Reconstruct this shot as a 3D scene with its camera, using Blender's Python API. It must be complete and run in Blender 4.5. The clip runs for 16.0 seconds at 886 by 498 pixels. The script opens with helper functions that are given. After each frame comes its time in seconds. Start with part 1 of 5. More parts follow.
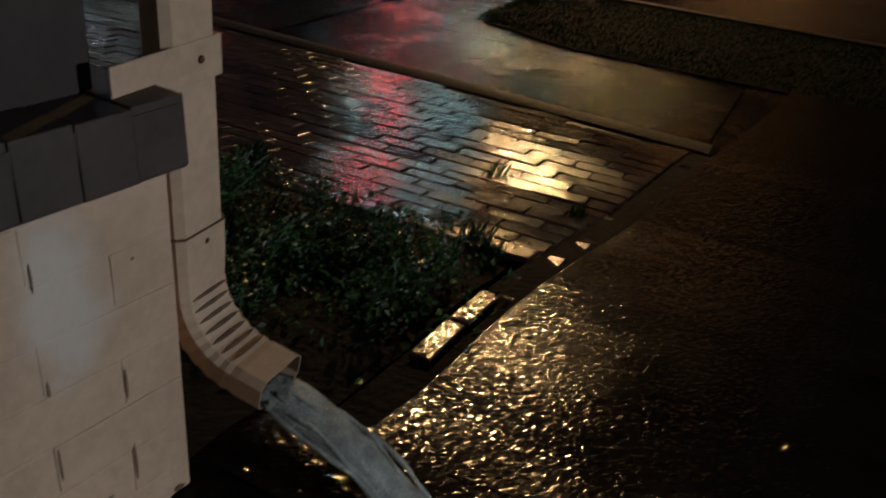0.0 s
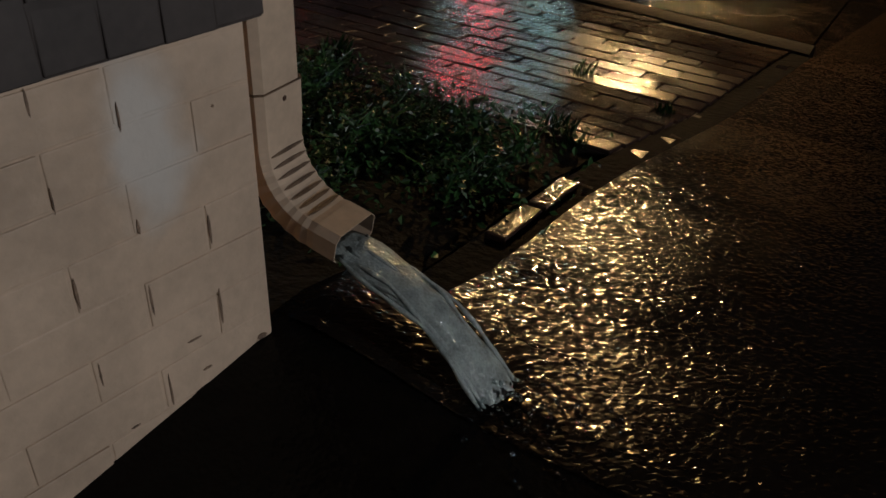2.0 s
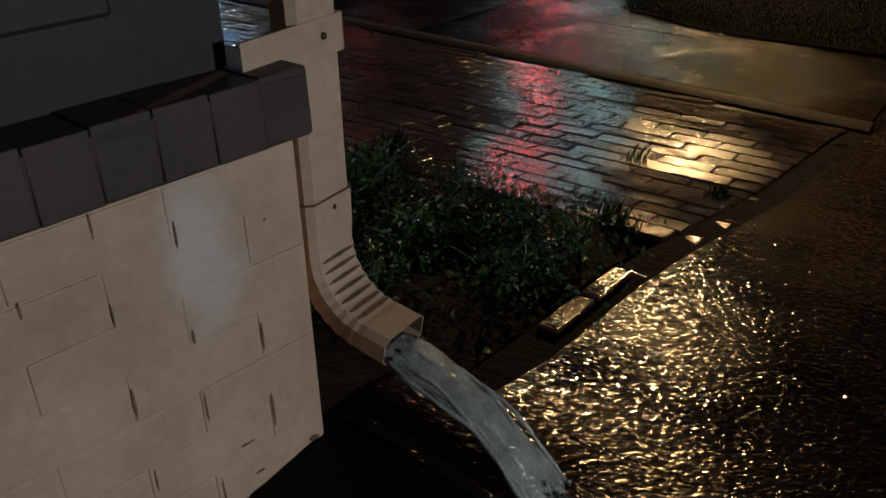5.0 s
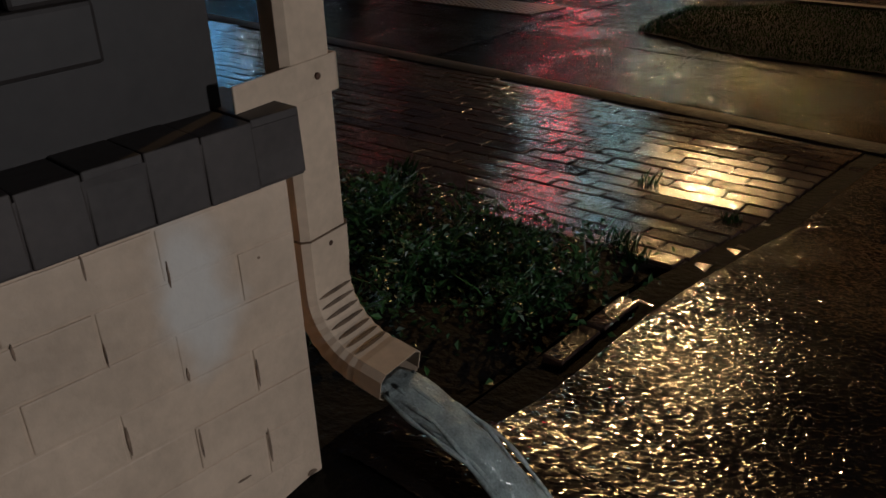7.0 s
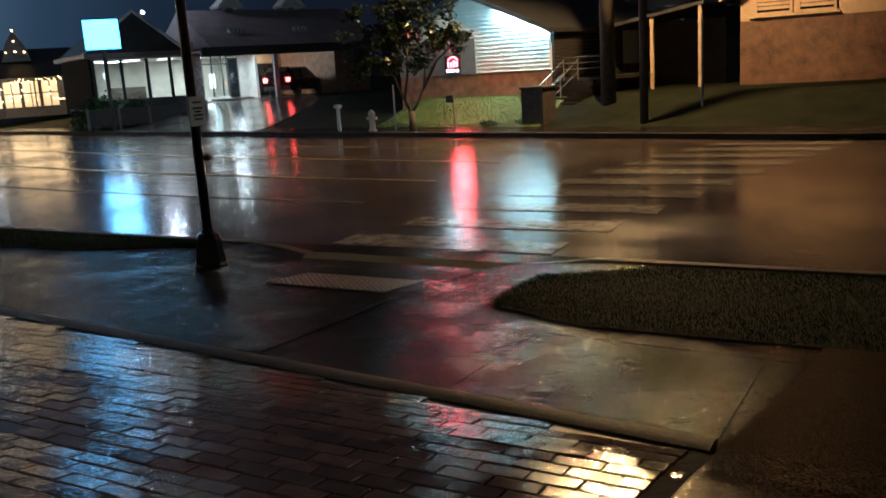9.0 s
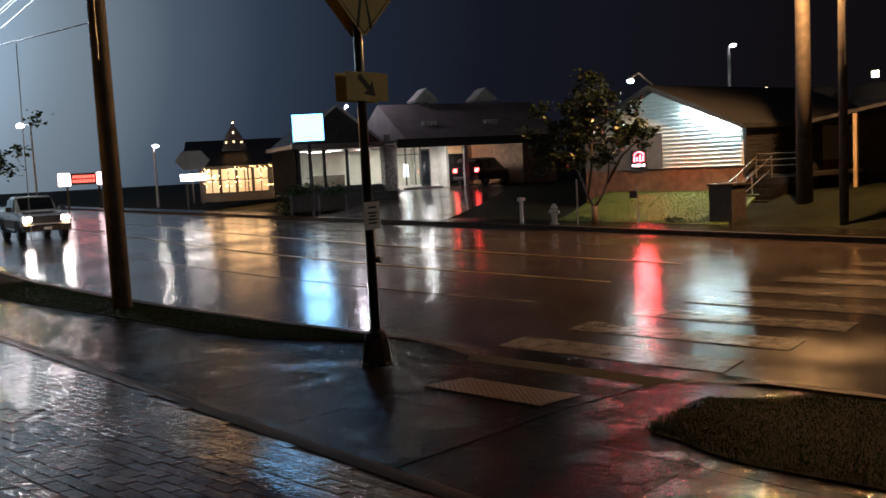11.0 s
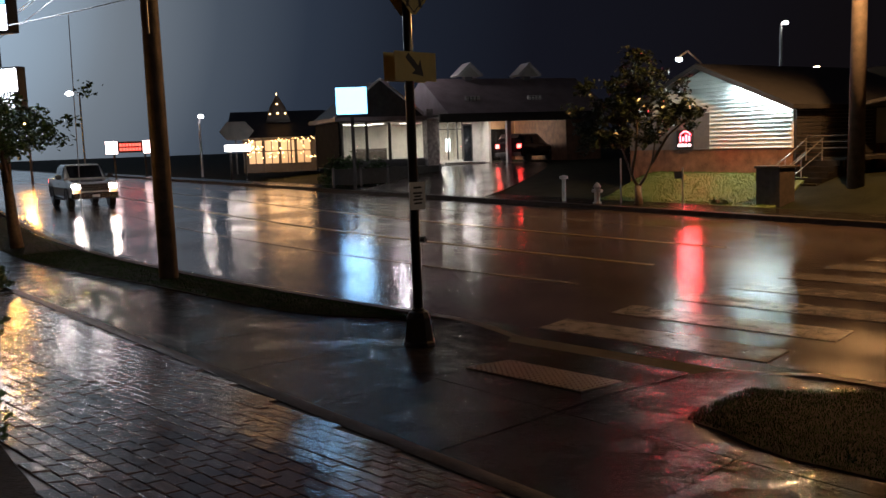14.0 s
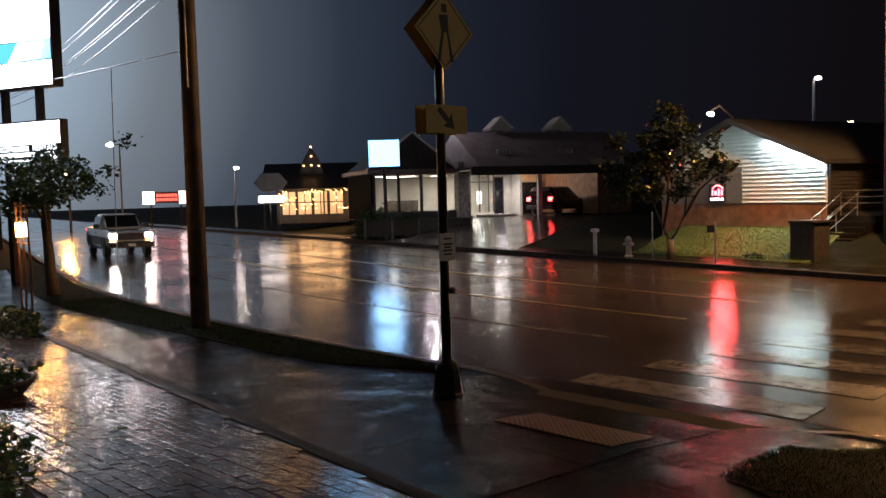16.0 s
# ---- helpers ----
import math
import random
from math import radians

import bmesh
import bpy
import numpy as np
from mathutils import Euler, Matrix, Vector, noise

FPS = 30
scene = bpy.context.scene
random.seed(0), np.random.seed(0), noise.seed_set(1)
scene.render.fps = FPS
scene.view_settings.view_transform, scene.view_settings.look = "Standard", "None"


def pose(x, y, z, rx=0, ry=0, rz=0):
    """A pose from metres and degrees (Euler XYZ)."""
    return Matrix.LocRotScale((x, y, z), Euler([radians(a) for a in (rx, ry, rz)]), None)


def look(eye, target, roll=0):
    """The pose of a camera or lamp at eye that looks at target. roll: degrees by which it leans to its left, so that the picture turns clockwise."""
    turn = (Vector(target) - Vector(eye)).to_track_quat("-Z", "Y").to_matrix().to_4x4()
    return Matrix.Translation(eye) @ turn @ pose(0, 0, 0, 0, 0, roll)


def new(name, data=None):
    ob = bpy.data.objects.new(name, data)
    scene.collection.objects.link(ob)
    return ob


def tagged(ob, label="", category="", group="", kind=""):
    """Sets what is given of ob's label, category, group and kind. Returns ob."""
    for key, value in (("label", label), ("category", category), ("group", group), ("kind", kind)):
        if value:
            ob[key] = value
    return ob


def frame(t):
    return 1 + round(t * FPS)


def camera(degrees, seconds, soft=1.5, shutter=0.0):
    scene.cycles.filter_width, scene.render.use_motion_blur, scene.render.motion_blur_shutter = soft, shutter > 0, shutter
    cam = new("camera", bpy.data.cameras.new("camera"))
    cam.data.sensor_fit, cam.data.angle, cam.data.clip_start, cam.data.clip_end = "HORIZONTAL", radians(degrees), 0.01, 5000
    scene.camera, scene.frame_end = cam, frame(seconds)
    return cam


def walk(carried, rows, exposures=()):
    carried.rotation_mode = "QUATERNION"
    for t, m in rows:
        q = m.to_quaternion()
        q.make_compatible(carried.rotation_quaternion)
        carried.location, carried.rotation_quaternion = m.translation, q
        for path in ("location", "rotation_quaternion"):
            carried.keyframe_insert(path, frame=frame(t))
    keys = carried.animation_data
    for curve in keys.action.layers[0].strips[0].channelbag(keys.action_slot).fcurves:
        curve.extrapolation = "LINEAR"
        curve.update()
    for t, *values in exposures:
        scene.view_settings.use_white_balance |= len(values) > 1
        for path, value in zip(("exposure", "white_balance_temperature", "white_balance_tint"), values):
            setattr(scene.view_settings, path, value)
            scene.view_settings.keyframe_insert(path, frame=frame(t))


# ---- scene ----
cam = camera(54.2, 16.0, shutter=0.5)
PATH = [
    (0, (0.031, 0.371, 1.904), (-0.657, 1.985, 0.944), 5.4),
    (0.5, (0.044, 0.368, 1.85), (-0.734, 1.91, 0.842), 3.8),
    (1, (0.07, 0.345, 1.823), (-0.718, 1.86, 0.781), 3.4),
    (1.5, (0.095, 0.328, 1.823), (-0.704, 1.798, 0.728), 3.0),
    (2, (0.094, 0.327, 1.84), (-0.727, 1.765, 0.719), 2.6),
    (2.5, (0.086, 0.319, 1.85), (-0.759, 1.746, 0.732), 2.0),
    (3, (0.086, 0.306, 1.862), (-0.803, 1.731, 0.775), 1.1),
    (3.5, (0.091, 0.329, 1.872), (-0.833, 1.759, 0.823), 0.6),
    (4, (0.098, 0.34, 1.877), (-0.853, 1.776, 0.861), 0.1),
    (4.5, (0.104, 0.34, 1.878), (-0.871, 1.778, 0.888), -0.6),
    (7, (0.141, 0.366, 1.902), (-0.907, 1.795, 0.975), -2.0),
    (7.5, (0.146, 0.506, 1.921), (-0.898, 1.95, 1.013), -3.7),
    (8, (0.228, 0.625, 2.026), (-0.772, 2.215, 1.338), -4.7),
    (8.5, (0.319, 0.824, 2.033), (-0.618, 2.518, 1.529), -3.8),
    (9, (0.343, 0.99, 2.033), (-0.624, 2.693, 1.628), -3.7),
    (9.5, (0.485, 1.056, 2.143), (-0.579, 2.721, 1.84), -4.0),
    (10, (0.54, 1.148, 2.191), (-0.664, 2.737, 2.026), -3.8),
    (12.5, (0.524, 1.13, 2.303), (-0.855, 2.559, 2.066), -2.6),
    (13, (0.52, 1.111, 2.292), (-0.864, 2.535, 2.054), -2.4),
    (13.5, (0.498, 1.11, 2.315), (-0.887, 2.533, 2.076), -2.2),
    (14, (0.498, 1.112, 2.324), (-0.888, 2.534, 2.083), -2.0),
    (14.5, (0.519, 1.094, 2.325), (-0.87, 2.514, 2.091), -1.9),
    (15, (0.541, 1.085, 2.311), (-0.883, 2.479, 2.139), -1.8),
    (15.5, (0.529, 1.1, 2.304), (-0.906, 2.486, 2.164), -1.6),
    (16, (0.52, 1.108, 2.313), (-0.921, 2.49, 2.194), -1.6),
]
walk(cam, [(t, look(eye, target, roll)) for t, eye, target, roll in PATH],
     exposures=[(0.0, 0.35, 5500, 6), (4.7, 0.35, 5500, 6), (7.5, 0.5, 5400, 6), (8.5, 1.1, 5200, 5), (9.3, 1.25, 5300, 6), (10.0, 1.2, 5800, 13), (12.5, 0.9, 6600, 24), (16.0, 0.85, 6800, 27)])

# ---- world and large lights ----
world = bpy.data.worlds.new("night_sky")
scene.world = world
world.use_nodes = True
wn, wl = world.node_tree.nodes, world.node_tree.links
wn.clear()
w_out = wn.new("ShaderNodeOutputWorld")
w_bg = wn.new("ShaderNodeBackground")
w_geo = wn.new("ShaderNodeTexCoord")
w_dot = wn.new("ShaderNodeVectorMath")
w_dot.operation = "DOT_PRODUCT"
w_dot.inputs[1].default_value = Vector((-0.96, 0.22, 0.17)).normalized()
# Haze and glare round the roadside sign are put into the sky gradient.
w_ramp = wn.new("ShaderNodeValToRGB")
w_ramp.color_ramp.elements[0].position, w_ramp.color_ramp.elements[0].color = 0.55, (0.0024, 0.0021, 0.0025, 1)
w_ramp.color_ramp.elements[1].position, w_ramp.color_ramp.elements[1].color = 1.0, (0.19, 0.29, 0.35, 1)
for spot_at, tone in ((0.78, (0.0032, 0.0040, 0.0066, 1)), (0.86, (0.0056, 0.0086, 0.0138, 1)), (0.91, (0.0125, 0.0200, 0.0300, 1)), (0.945, (0.032, 0.047, 0.060, 1)), (0.975, (0.085, 0.115, 0.130, 1))):
    w_ramp.color_ramp.elements.new(spot_at).color = tone
wl.new(w_geo.outputs["Generated"], w_dot.inputs[0])
wl.new(w_dot.outputs["Value"], w_ramp.inputs[0])
wl.new(w_ramp.outputs[0], w_bg.inputs[0])
wl.new(w_bg.outputs[0], w_out.inputs[0])


def lamp(name, kind, place, energy, color, target=None, size=0.3, spot=90, blend=0.5):
    data = bpy.data.lights.new(name, kind)
    data.energy, data.color = energy, color
    if kind == "AREA":
        data.size = size
    else:
        data.shadow_soft_size = size
    if kind == "SPOT":
        data.spot_size, data.spot_blend = radians(spot), blend
    ob = new(name, data)
    ob.matrix_world = look(place, target) if target else pose(*place)
    return ob


SODIUM = (1.0, 0.54, 0.18)
lamp("sodium_street_light", "SPOT", (-7.3, 25.2, 8.75), 3700, SODIUM, (-6.9, 23.5, 0), 0.14, 165, 0.3)
# Unseen warm spot across the lot, added to light the cream wall.
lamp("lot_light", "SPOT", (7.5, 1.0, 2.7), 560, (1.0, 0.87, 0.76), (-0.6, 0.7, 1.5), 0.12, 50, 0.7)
# Narrow spot added out of view, aimed only at the crossing sign.
lamp("sodium_street_light_east", "SPOT", (23.0, 19.5, 9.2), 900, (1.0, 0.88, 0.66), (-6.3, 8.6, 3.6), 0.14, 20, 0.5)
HOUSE = pose(-11.08, 29.45, 0.8, 0, 0, 166)
# Strip light with no fixture, added under the eave to wash the siding.
eave_wash = lamp("gable_flood", "AREA", (0, 0, 0), 92, (0.70, 1.0, 0.98), size=2.2)
eave_wash.data.shape, eave_wash.data.size_y = "RECTANGLE", 0.10
along = Vector((1.0, 0.0, 0.407)).normalized()
back = Vector((0.0, 0.30, 0.95))
back = (back - along * back.dot(along)).normalized()
turn = Matrix((along, back.cross(along), back)).transposed().to_4x4()
eave_wash.matrix_world = HOUSE @ Matrix.Translation((1.15, 0.19, 2.76)) @ turn
lamp("pole_flood", "POINT", (-14.2, 27.75, 4.78), 40, (0.72, 1.0, 0.95), size=0.35)

# ---- materials ----
MATS = {}


def mat(name, color, rough=0.5, metal=0.0, vary=0.25, scale=6.0, bump=0.0, bscale=40.0, spec=0.5, rvary=0.0, rscale=3.0, coat=0.0, grain=0.0, island=False, cells=False, puddle=False):
    """A surface: base colour with stains at one scale and grain at another, roughness that varies, fine relief."""
    if name in MATS:
        return MATS[name]
    m = bpy.data.materials.new(name)
    m.use_nodes = True
    nt = m.node_tree
    b = nt.nodes["Principled BSDF"]
    b.inputs["Roughness"].default_value = rough
    b.inputs["Metallic"].default_value = metal
    b.inputs["Specular IOR Level"].default_value = spec
    b.inputs["Coat Weight"].default_value = coat
    b.inputs["Coat Roughness"].default_value = 0.06
    tc = nt.nodes.new("ShaderNodeNewGeometry")
    src = tc.outputs["Position"]

    def noise_node(s, detail=4.0):
        n = nt.nodes.new("ShaderNodeTexNoise")
        n.inputs["Scale"].default_value, n.inputs["Detail"].default_value = s, detail
        nt.links.new(src, n.inputs["Vector"])
        return n

    n1, n2 = noise_node(scale, 5), noise_node(scale * 9, 3)
    mixn = nt.nodes.new("ShaderNodeMath")
    mixn.operation = "MULTIPLY_ADD"
    mixn.inputs[1].default_value = 0.35
    nt.links.new(n2.outputs[0], mixn.inputs[0])
    half = nt.nodes.new("ShaderNodeMath")
    half.operation = "MULTIPLY"
    half.inputs[1].default_value = 0.65
    nt.links.new(n1.outputs[0], half.inputs[0])
    nt.links.new(half.outputs[0], mixn.inputs[2])
    ramp = nt.nodes.new("ShaderNodeValToRGB")
    lo = [max(0, c * (1 - vary * 1.6)) for c in color]
    hi = [min(1, c * (1 + vary)) for c in color]
    ramp.color_ramp.elements[0].position, ramp.color_ramp.elements[0].color = 0.32, (*lo, 1)
    ramp.color_ramp.elements[1].position, ramp.color_ramp.elements[1].color = 0.66, (*hi, 1)
    nt.links.new(mixn.outputs[0], ramp.inputs[0])
    col = ramp.outputs[0]
    if island:
        hsv = nt.nodes.new("ShaderNodeHueSaturation")
        rnd = nt.nodes.new("ShaderNodeMapRange")
        info = nt.nodes.new("ShaderNodeObjectInfo")
        add = nt.nodes.new("ShaderNodeMath")
        add.operation = "ADD"
        frac = nt.nodes.new("ShaderNodeMath")
        frac.operation = "FRACT"
        nt.links.new(info.outputs["Random"], add.inputs[0])
        nt.links.new(tc.outputs["Random Per Island"], add.inputs[1])
        nt.links.new(add.outputs[0], frac.inputs[0])
        rnd.inputs["To Min"].default_value, rnd.inputs["To Max"].default_value = 0.55, 1.35
        nt.links.new(frac.outputs[0], rnd.inputs["Value"])
        nt.links.new(rnd.outputs[0], hsv.inputs["Value"])
        nt.links.new(col, hsv.inputs["Color"])
        col = hsv.outputs[0]
    nt.links.new(col, b.inputs["Base Color"])
    if rvary:
        n3 = noise_node(rscale, 3)
        mr = nt.nodes.new("ShaderNodeMapRange")
        mr.inputs["From Min"].default_value, mr.inputs["From Max"].default_value = (0.60, 0.52) if puddle else (0.38, 0.62)
        mr.inputs["To Min"].default_value, mr.inputs["To Max"].default_value = max(0.02, rough - rvary), rough + rvary
        nt.links.new(n3.outputs[0], mr.inputs["Value"])
        nt.links.new(mr.outputs[0], b.inputs["Roughness"])
    if bump:
        if cells:
            n4 = nt.nodes.new("ShaderNodeTexVoronoi")
            n4.feature = "SMOOTH_F1"
            n4.inputs["Scale"].default_value, n4.inputs["Smoothness"].default_value = bscale, 0.22
            nt.links.new(src, n4.inputs["Vector"])
        else:
            n4 = noise_node(bscale, 3)
        bn = nt.nodes.new("ShaderNodeBump")
        bn.inputs["Strength"].default_value = bump
        bn.inputs["Distance"].default_value = 0.006 if cells else 0.012
        nt.links.new(n4.outputs[0], bn.inputs["Height"])
        last = bn
        if cells:
            n6 = noise_node(bscale * 0.5, 2)
            b3 = nt.nodes.new("ShaderNodeBump")
            b3.inputs["Strength"].default_value, b3.inputs["Distance"].default_value = bump * 0.7, 0.006
            nt.links.new(n6.outputs[0], b3.inputs["Height"])
            nt.links.new(b3.outputs[0], bn.inputs["Normal"])
        if grain:
            n5 = noise_node(bscale * 0.12, 2)
            b2 = nt.nodes.new("ShaderNodeBump")
            b2.inputs["Strength"].default_value = grain
            b2.inputs["Distance"].default_value = 0.03
            nt.links.new(n5.outputs[0], b2.inputs["Height"])
            nt.links.new(bn.outputs[0], b2.inputs["Normal"])
            last = b2
        nt.links.new(last.outputs[0], b.inputs["Normal"])
    MATS[name] = m
    return m


def glow(name, color, strength):
    if name in MATS:
        return MATS[name]
    m = bpy.data.materials.new(name)
    m.use_nodes = True
    b = m.node_tree.nodes["Principled BSDF"]
    b.inputs["Base Color"].default_value = (0.5, 0.5, 0.5, 1)
    b.inputs["Emission Color"].default_value = (*color, 1)
    b.inputs["Emission Strength"].default_value = strength
    MATS[name] = m
    return m


def glassy(name, color, rough=0.02, alpha=1.0, ior=1.45):
    if name in MATS:
        return MATS[name]
    m = bpy.data.materials.new(name)
    m.use_nodes = True
    b = m.node_tree.nodes["Principled BSDF"]
    b.inputs["Base Color"].default_value = (*color, 1)
    b.inputs["Roughness"].default_value = rough
    b.inputs["Transmission Weight"].default_value = 1.0
    b.inputs["IOR"].default_value = ior
    b.inputs["Alpha"].default_value = alpha
    MATS[name] = m
    return m


ROAD = mat("wet_asphalt", (0.066, 0.050, 0.045), 0.16, vary=0.3, scale=0.9, bump=0.09, bscale=50, rvary=0.06, rscale=0.35, grain=0.07)
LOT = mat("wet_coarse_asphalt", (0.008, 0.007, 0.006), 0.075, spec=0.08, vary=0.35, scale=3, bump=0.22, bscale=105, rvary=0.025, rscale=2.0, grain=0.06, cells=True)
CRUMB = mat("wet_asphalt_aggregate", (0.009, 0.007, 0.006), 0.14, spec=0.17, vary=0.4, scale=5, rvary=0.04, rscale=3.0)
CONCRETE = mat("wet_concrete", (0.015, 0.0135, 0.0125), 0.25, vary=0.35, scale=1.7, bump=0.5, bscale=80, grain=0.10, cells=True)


def puddled(m, scale, dry, wet, lo=0.50, hi=0.60):
    """Shallow puddles with soft edges: roughness, gloss and relief go from dry to wet."""
    nt = m.node_tree
    b = nt.nodes["Principled BSDF"]
    geo = nt.nodes.new("ShaderNodeNewGeometry")
    n = nt.nodes.new("ShaderNodeTexNoise")
    n.inputs["Scale"].default_value, n.inputs["Detail"].default_value = scale, 9.0
    n.inputs["Roughness"].default_value = 0.66
    nt.links.new(geo.outputs["Position"], n.inputs["Vector"])
    targets = [b.inputs["Roughness"], b.inputs["Specular IOR Level"]]
    targets += [q.inputs["Strength"] for q in nt.nodes if q.bl_idname == "ShaderNodeBump" and q.inputs["Distance"].default_value < 0.02]
    for k, socket in enumerate(targets):
        mr = nt.nodes.new("ShaderNodeMapRange")
        mr.inputs["From Min"].default_value, mr.inputs["From Max"].default_value = lo, hi
        a, z = (dry[k], wet[k]) if k < 2 else (dry[2], wet[2])
        mr.inputs["To Min"].default_value, mr.inputs["To Max"].default_value = a, z
        nt.links.new(n.outputs[0], mr.inputs["Value"])
        nt.links.new(mr.outputs[0], socket)


puddled(CONCRETE, 1.9, (0.10, 0.025, 0.60), (0.06, 0.32, 0.34), 0.51, 0.59)
KERB = mat("worn_kerb_concrete", (0.034, 0.030, 0.028), 0.55, spec=0.05, vary=0.3, scale=3, bump=0.3, bscale=50)
PAVER = mat("wet_clay_paver", (0.056, 0.036, 0.029), 0.12, spec=0.45, vary=0.35, scale=9, bump=0.14, bscale=100, rvary=0.065, rscale=3, grain=0.06, island=True, cells=True)
JOINT = mat("wet_joint_sand", (0.03, 0.025, 0.02), 0.5, bump=0.4, bscale=90)
SOIL = mat("wet_soil", (0.009, 0.007, 0.005), 0.8, spec=0.08, vary=0.5, scale=12, bump=0.8, bscale=45)
EARTH = mat("dark_earth", (0.012, 0.014, 0.008), 0.8, spec=0.05, vary=0.4, scale=1.5, bump=0.5, bscale=20)
GRASS = mat("wet_grass", (0.010, 0.032, 0.008), 0.8, spec=0.02, vary=0.4, scale=5, island=True)
LAWN = mat("lawn_turf", (0.080, 0.115, 0.03), 0.7, spec=0.2, vary=0.14, scale=1.2, bump=0.3, bscale=60)
LEAF = mat("dark_leaf", (0.030, 0.080, 0.020), 0.42, vary=0.4, scale=8, island=True)
TREELEAF = mat("tree_leaf", (0.024, 0.037, 0.017), 0.28, vary=0.4, scale=4, island=True)
BARK = mat("wet_bark", (0.07, 0.05, 0.035), 0.6, vary=0.4, scale=14, bump=0.7, bscale=40)
CREAM = mat("cream_painted_brick", (0.58, 0.445, 0.325), 0.55, vary=0.13, scale=5, bump=0.22, bscale=55, grain=0.15)

# a paler, greyer patch with soft edges in the cream colour
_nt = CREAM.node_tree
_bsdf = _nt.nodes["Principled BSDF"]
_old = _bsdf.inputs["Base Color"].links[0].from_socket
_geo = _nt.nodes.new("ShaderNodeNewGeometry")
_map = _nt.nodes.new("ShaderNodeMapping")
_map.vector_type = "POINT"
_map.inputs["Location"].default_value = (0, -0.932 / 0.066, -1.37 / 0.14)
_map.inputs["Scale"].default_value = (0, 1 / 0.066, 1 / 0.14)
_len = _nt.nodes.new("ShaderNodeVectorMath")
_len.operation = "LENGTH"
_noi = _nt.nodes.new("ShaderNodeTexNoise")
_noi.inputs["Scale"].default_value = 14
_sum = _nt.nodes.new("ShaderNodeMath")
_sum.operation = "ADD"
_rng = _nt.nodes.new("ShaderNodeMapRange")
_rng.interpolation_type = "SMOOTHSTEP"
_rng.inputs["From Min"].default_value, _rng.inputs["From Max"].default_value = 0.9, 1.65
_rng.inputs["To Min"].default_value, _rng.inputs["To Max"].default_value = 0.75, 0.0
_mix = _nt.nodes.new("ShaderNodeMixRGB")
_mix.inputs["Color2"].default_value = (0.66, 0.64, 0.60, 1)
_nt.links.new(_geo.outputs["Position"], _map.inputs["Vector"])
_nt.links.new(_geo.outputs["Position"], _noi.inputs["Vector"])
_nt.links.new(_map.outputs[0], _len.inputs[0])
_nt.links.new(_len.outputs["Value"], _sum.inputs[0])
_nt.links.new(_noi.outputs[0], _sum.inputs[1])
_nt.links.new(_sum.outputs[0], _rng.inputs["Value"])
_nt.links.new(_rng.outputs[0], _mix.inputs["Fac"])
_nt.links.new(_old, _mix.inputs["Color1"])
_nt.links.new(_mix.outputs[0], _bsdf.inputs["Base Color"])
BROWN = mat("dark_brown_paint", (0.026, 0.020, 0.018), 0.6, vary=0.2, scale=6, bump=0.06, bscale=40)
SILL = mat("dark_brown_sill_paint", (0.046, 0.036, 0.032), 0.6, vary=0.25, scale=7, bump=0.08, bscale=45)
SPOUT = mat("cream_painted_metal", (0.60, 0.465, 0.34), 0.38, vary=0.13, scale=7, bump=0.06, bscale=30)
SPOUTDARK = mat("dark_spout_brown", (0.14, 0.09, 0.055), 0.6, vary=0.4, scale=30)
CRACK = mat("dirt_in_paint_cracks", (0.20, 0.135, 0.09), 0.7, vary=0.5, scale=60)
RUST = mat("rusty_steel", (0.10, 0.05, 0.03), 0.6, metal=0.4, vary=0.4, scale=60)
INSIDE = mat("dark_outlet_fill", (0.05, 0.04, 0.035), 0.5, metal=0.3)
BLACKM = mat("black_painted_steel", (0.018, 0.018, 0.020), 0.28, vary=0.3, scale=8, bump=0.05, bscale=30)
GALV = mat("galvanised_steel", (0.35, 0.35, 0.36), 0.35, metal=0.8, vary=0.2, scale=12)
WOODPOLE = mat("weathered_pole_wood", (0.075, 0.060, 0.050), 0.7, vary=0.35, scale=5, bump=0.6, bscale=30)
SIGNYEL = mat("yellow_sign_sheeting", (0.50, 0.41, 0.14), 0.45, vary=0.08, scale=8)
SIGNBLK = mat("black_sign_ink", (0.02, 0.02, 0.02), 0.5)
SIGNBACK = mat("bare_aluminium", (0.18, 0.18, 0.19), 0.45, metal=0.7)
TAGWHITE = mat("white_sign_sheeting", (0.6, 0.6, 0.58), 0.5, vary=0.08)
PAD = mat("tan_tactile_paving", (0.085, 0.050, 0.026), 0.35, vary=0.25, scale=5, bump=0.3, bscale=40)
PAINT = mat("worn_white_road_paint", (0.21, 0.185, 0.155), 0.18, vary=0.35, scale=5, bump=0.10, bscale=50, rvary=0.06, rscale=0.35, grain=0.07)
YELPAINT = mat("worn_yellow_road_paint", (0.20, 0.14, 0.045), 0.38, spec=0.25, vary=0.4, scale=5, bump=0.2, bscale=55)
SIDING = mat("white_vinyl_siding", (0.50, 0.54, 0.53), 0.5, vary=0.08, scale=2, bump=0.05, bscale=25)
BRICK = mat("brown_brick", (0.17, 0.085, 0.050), 0.65, vary=0.35, scale=3, bump=0.5, bscale=25, island=True)
SHINGLE = mat("dark_shingle", (0.030, 0.030, 0.032), 0.45, vary=0.4, scale=3, bump=0.5, bscale=22)
PALEROOF = mat("grey_metal_roof", (0.24, 0.195, 0.20), 0.5, vary=0.2, scale=1.2, bump=0.1, bscale=15)
VENTWHITE = mat("bright_white_louvre", (0.80, 0.79, 0.76), 0.4, vary=0.06)
DARKEND = mat("unlit_end_wall", (0.020, 0.019, 0.020), 0.85, spec=0.03, vary=0.2, scale=3, bump=0.3, bscale=12)
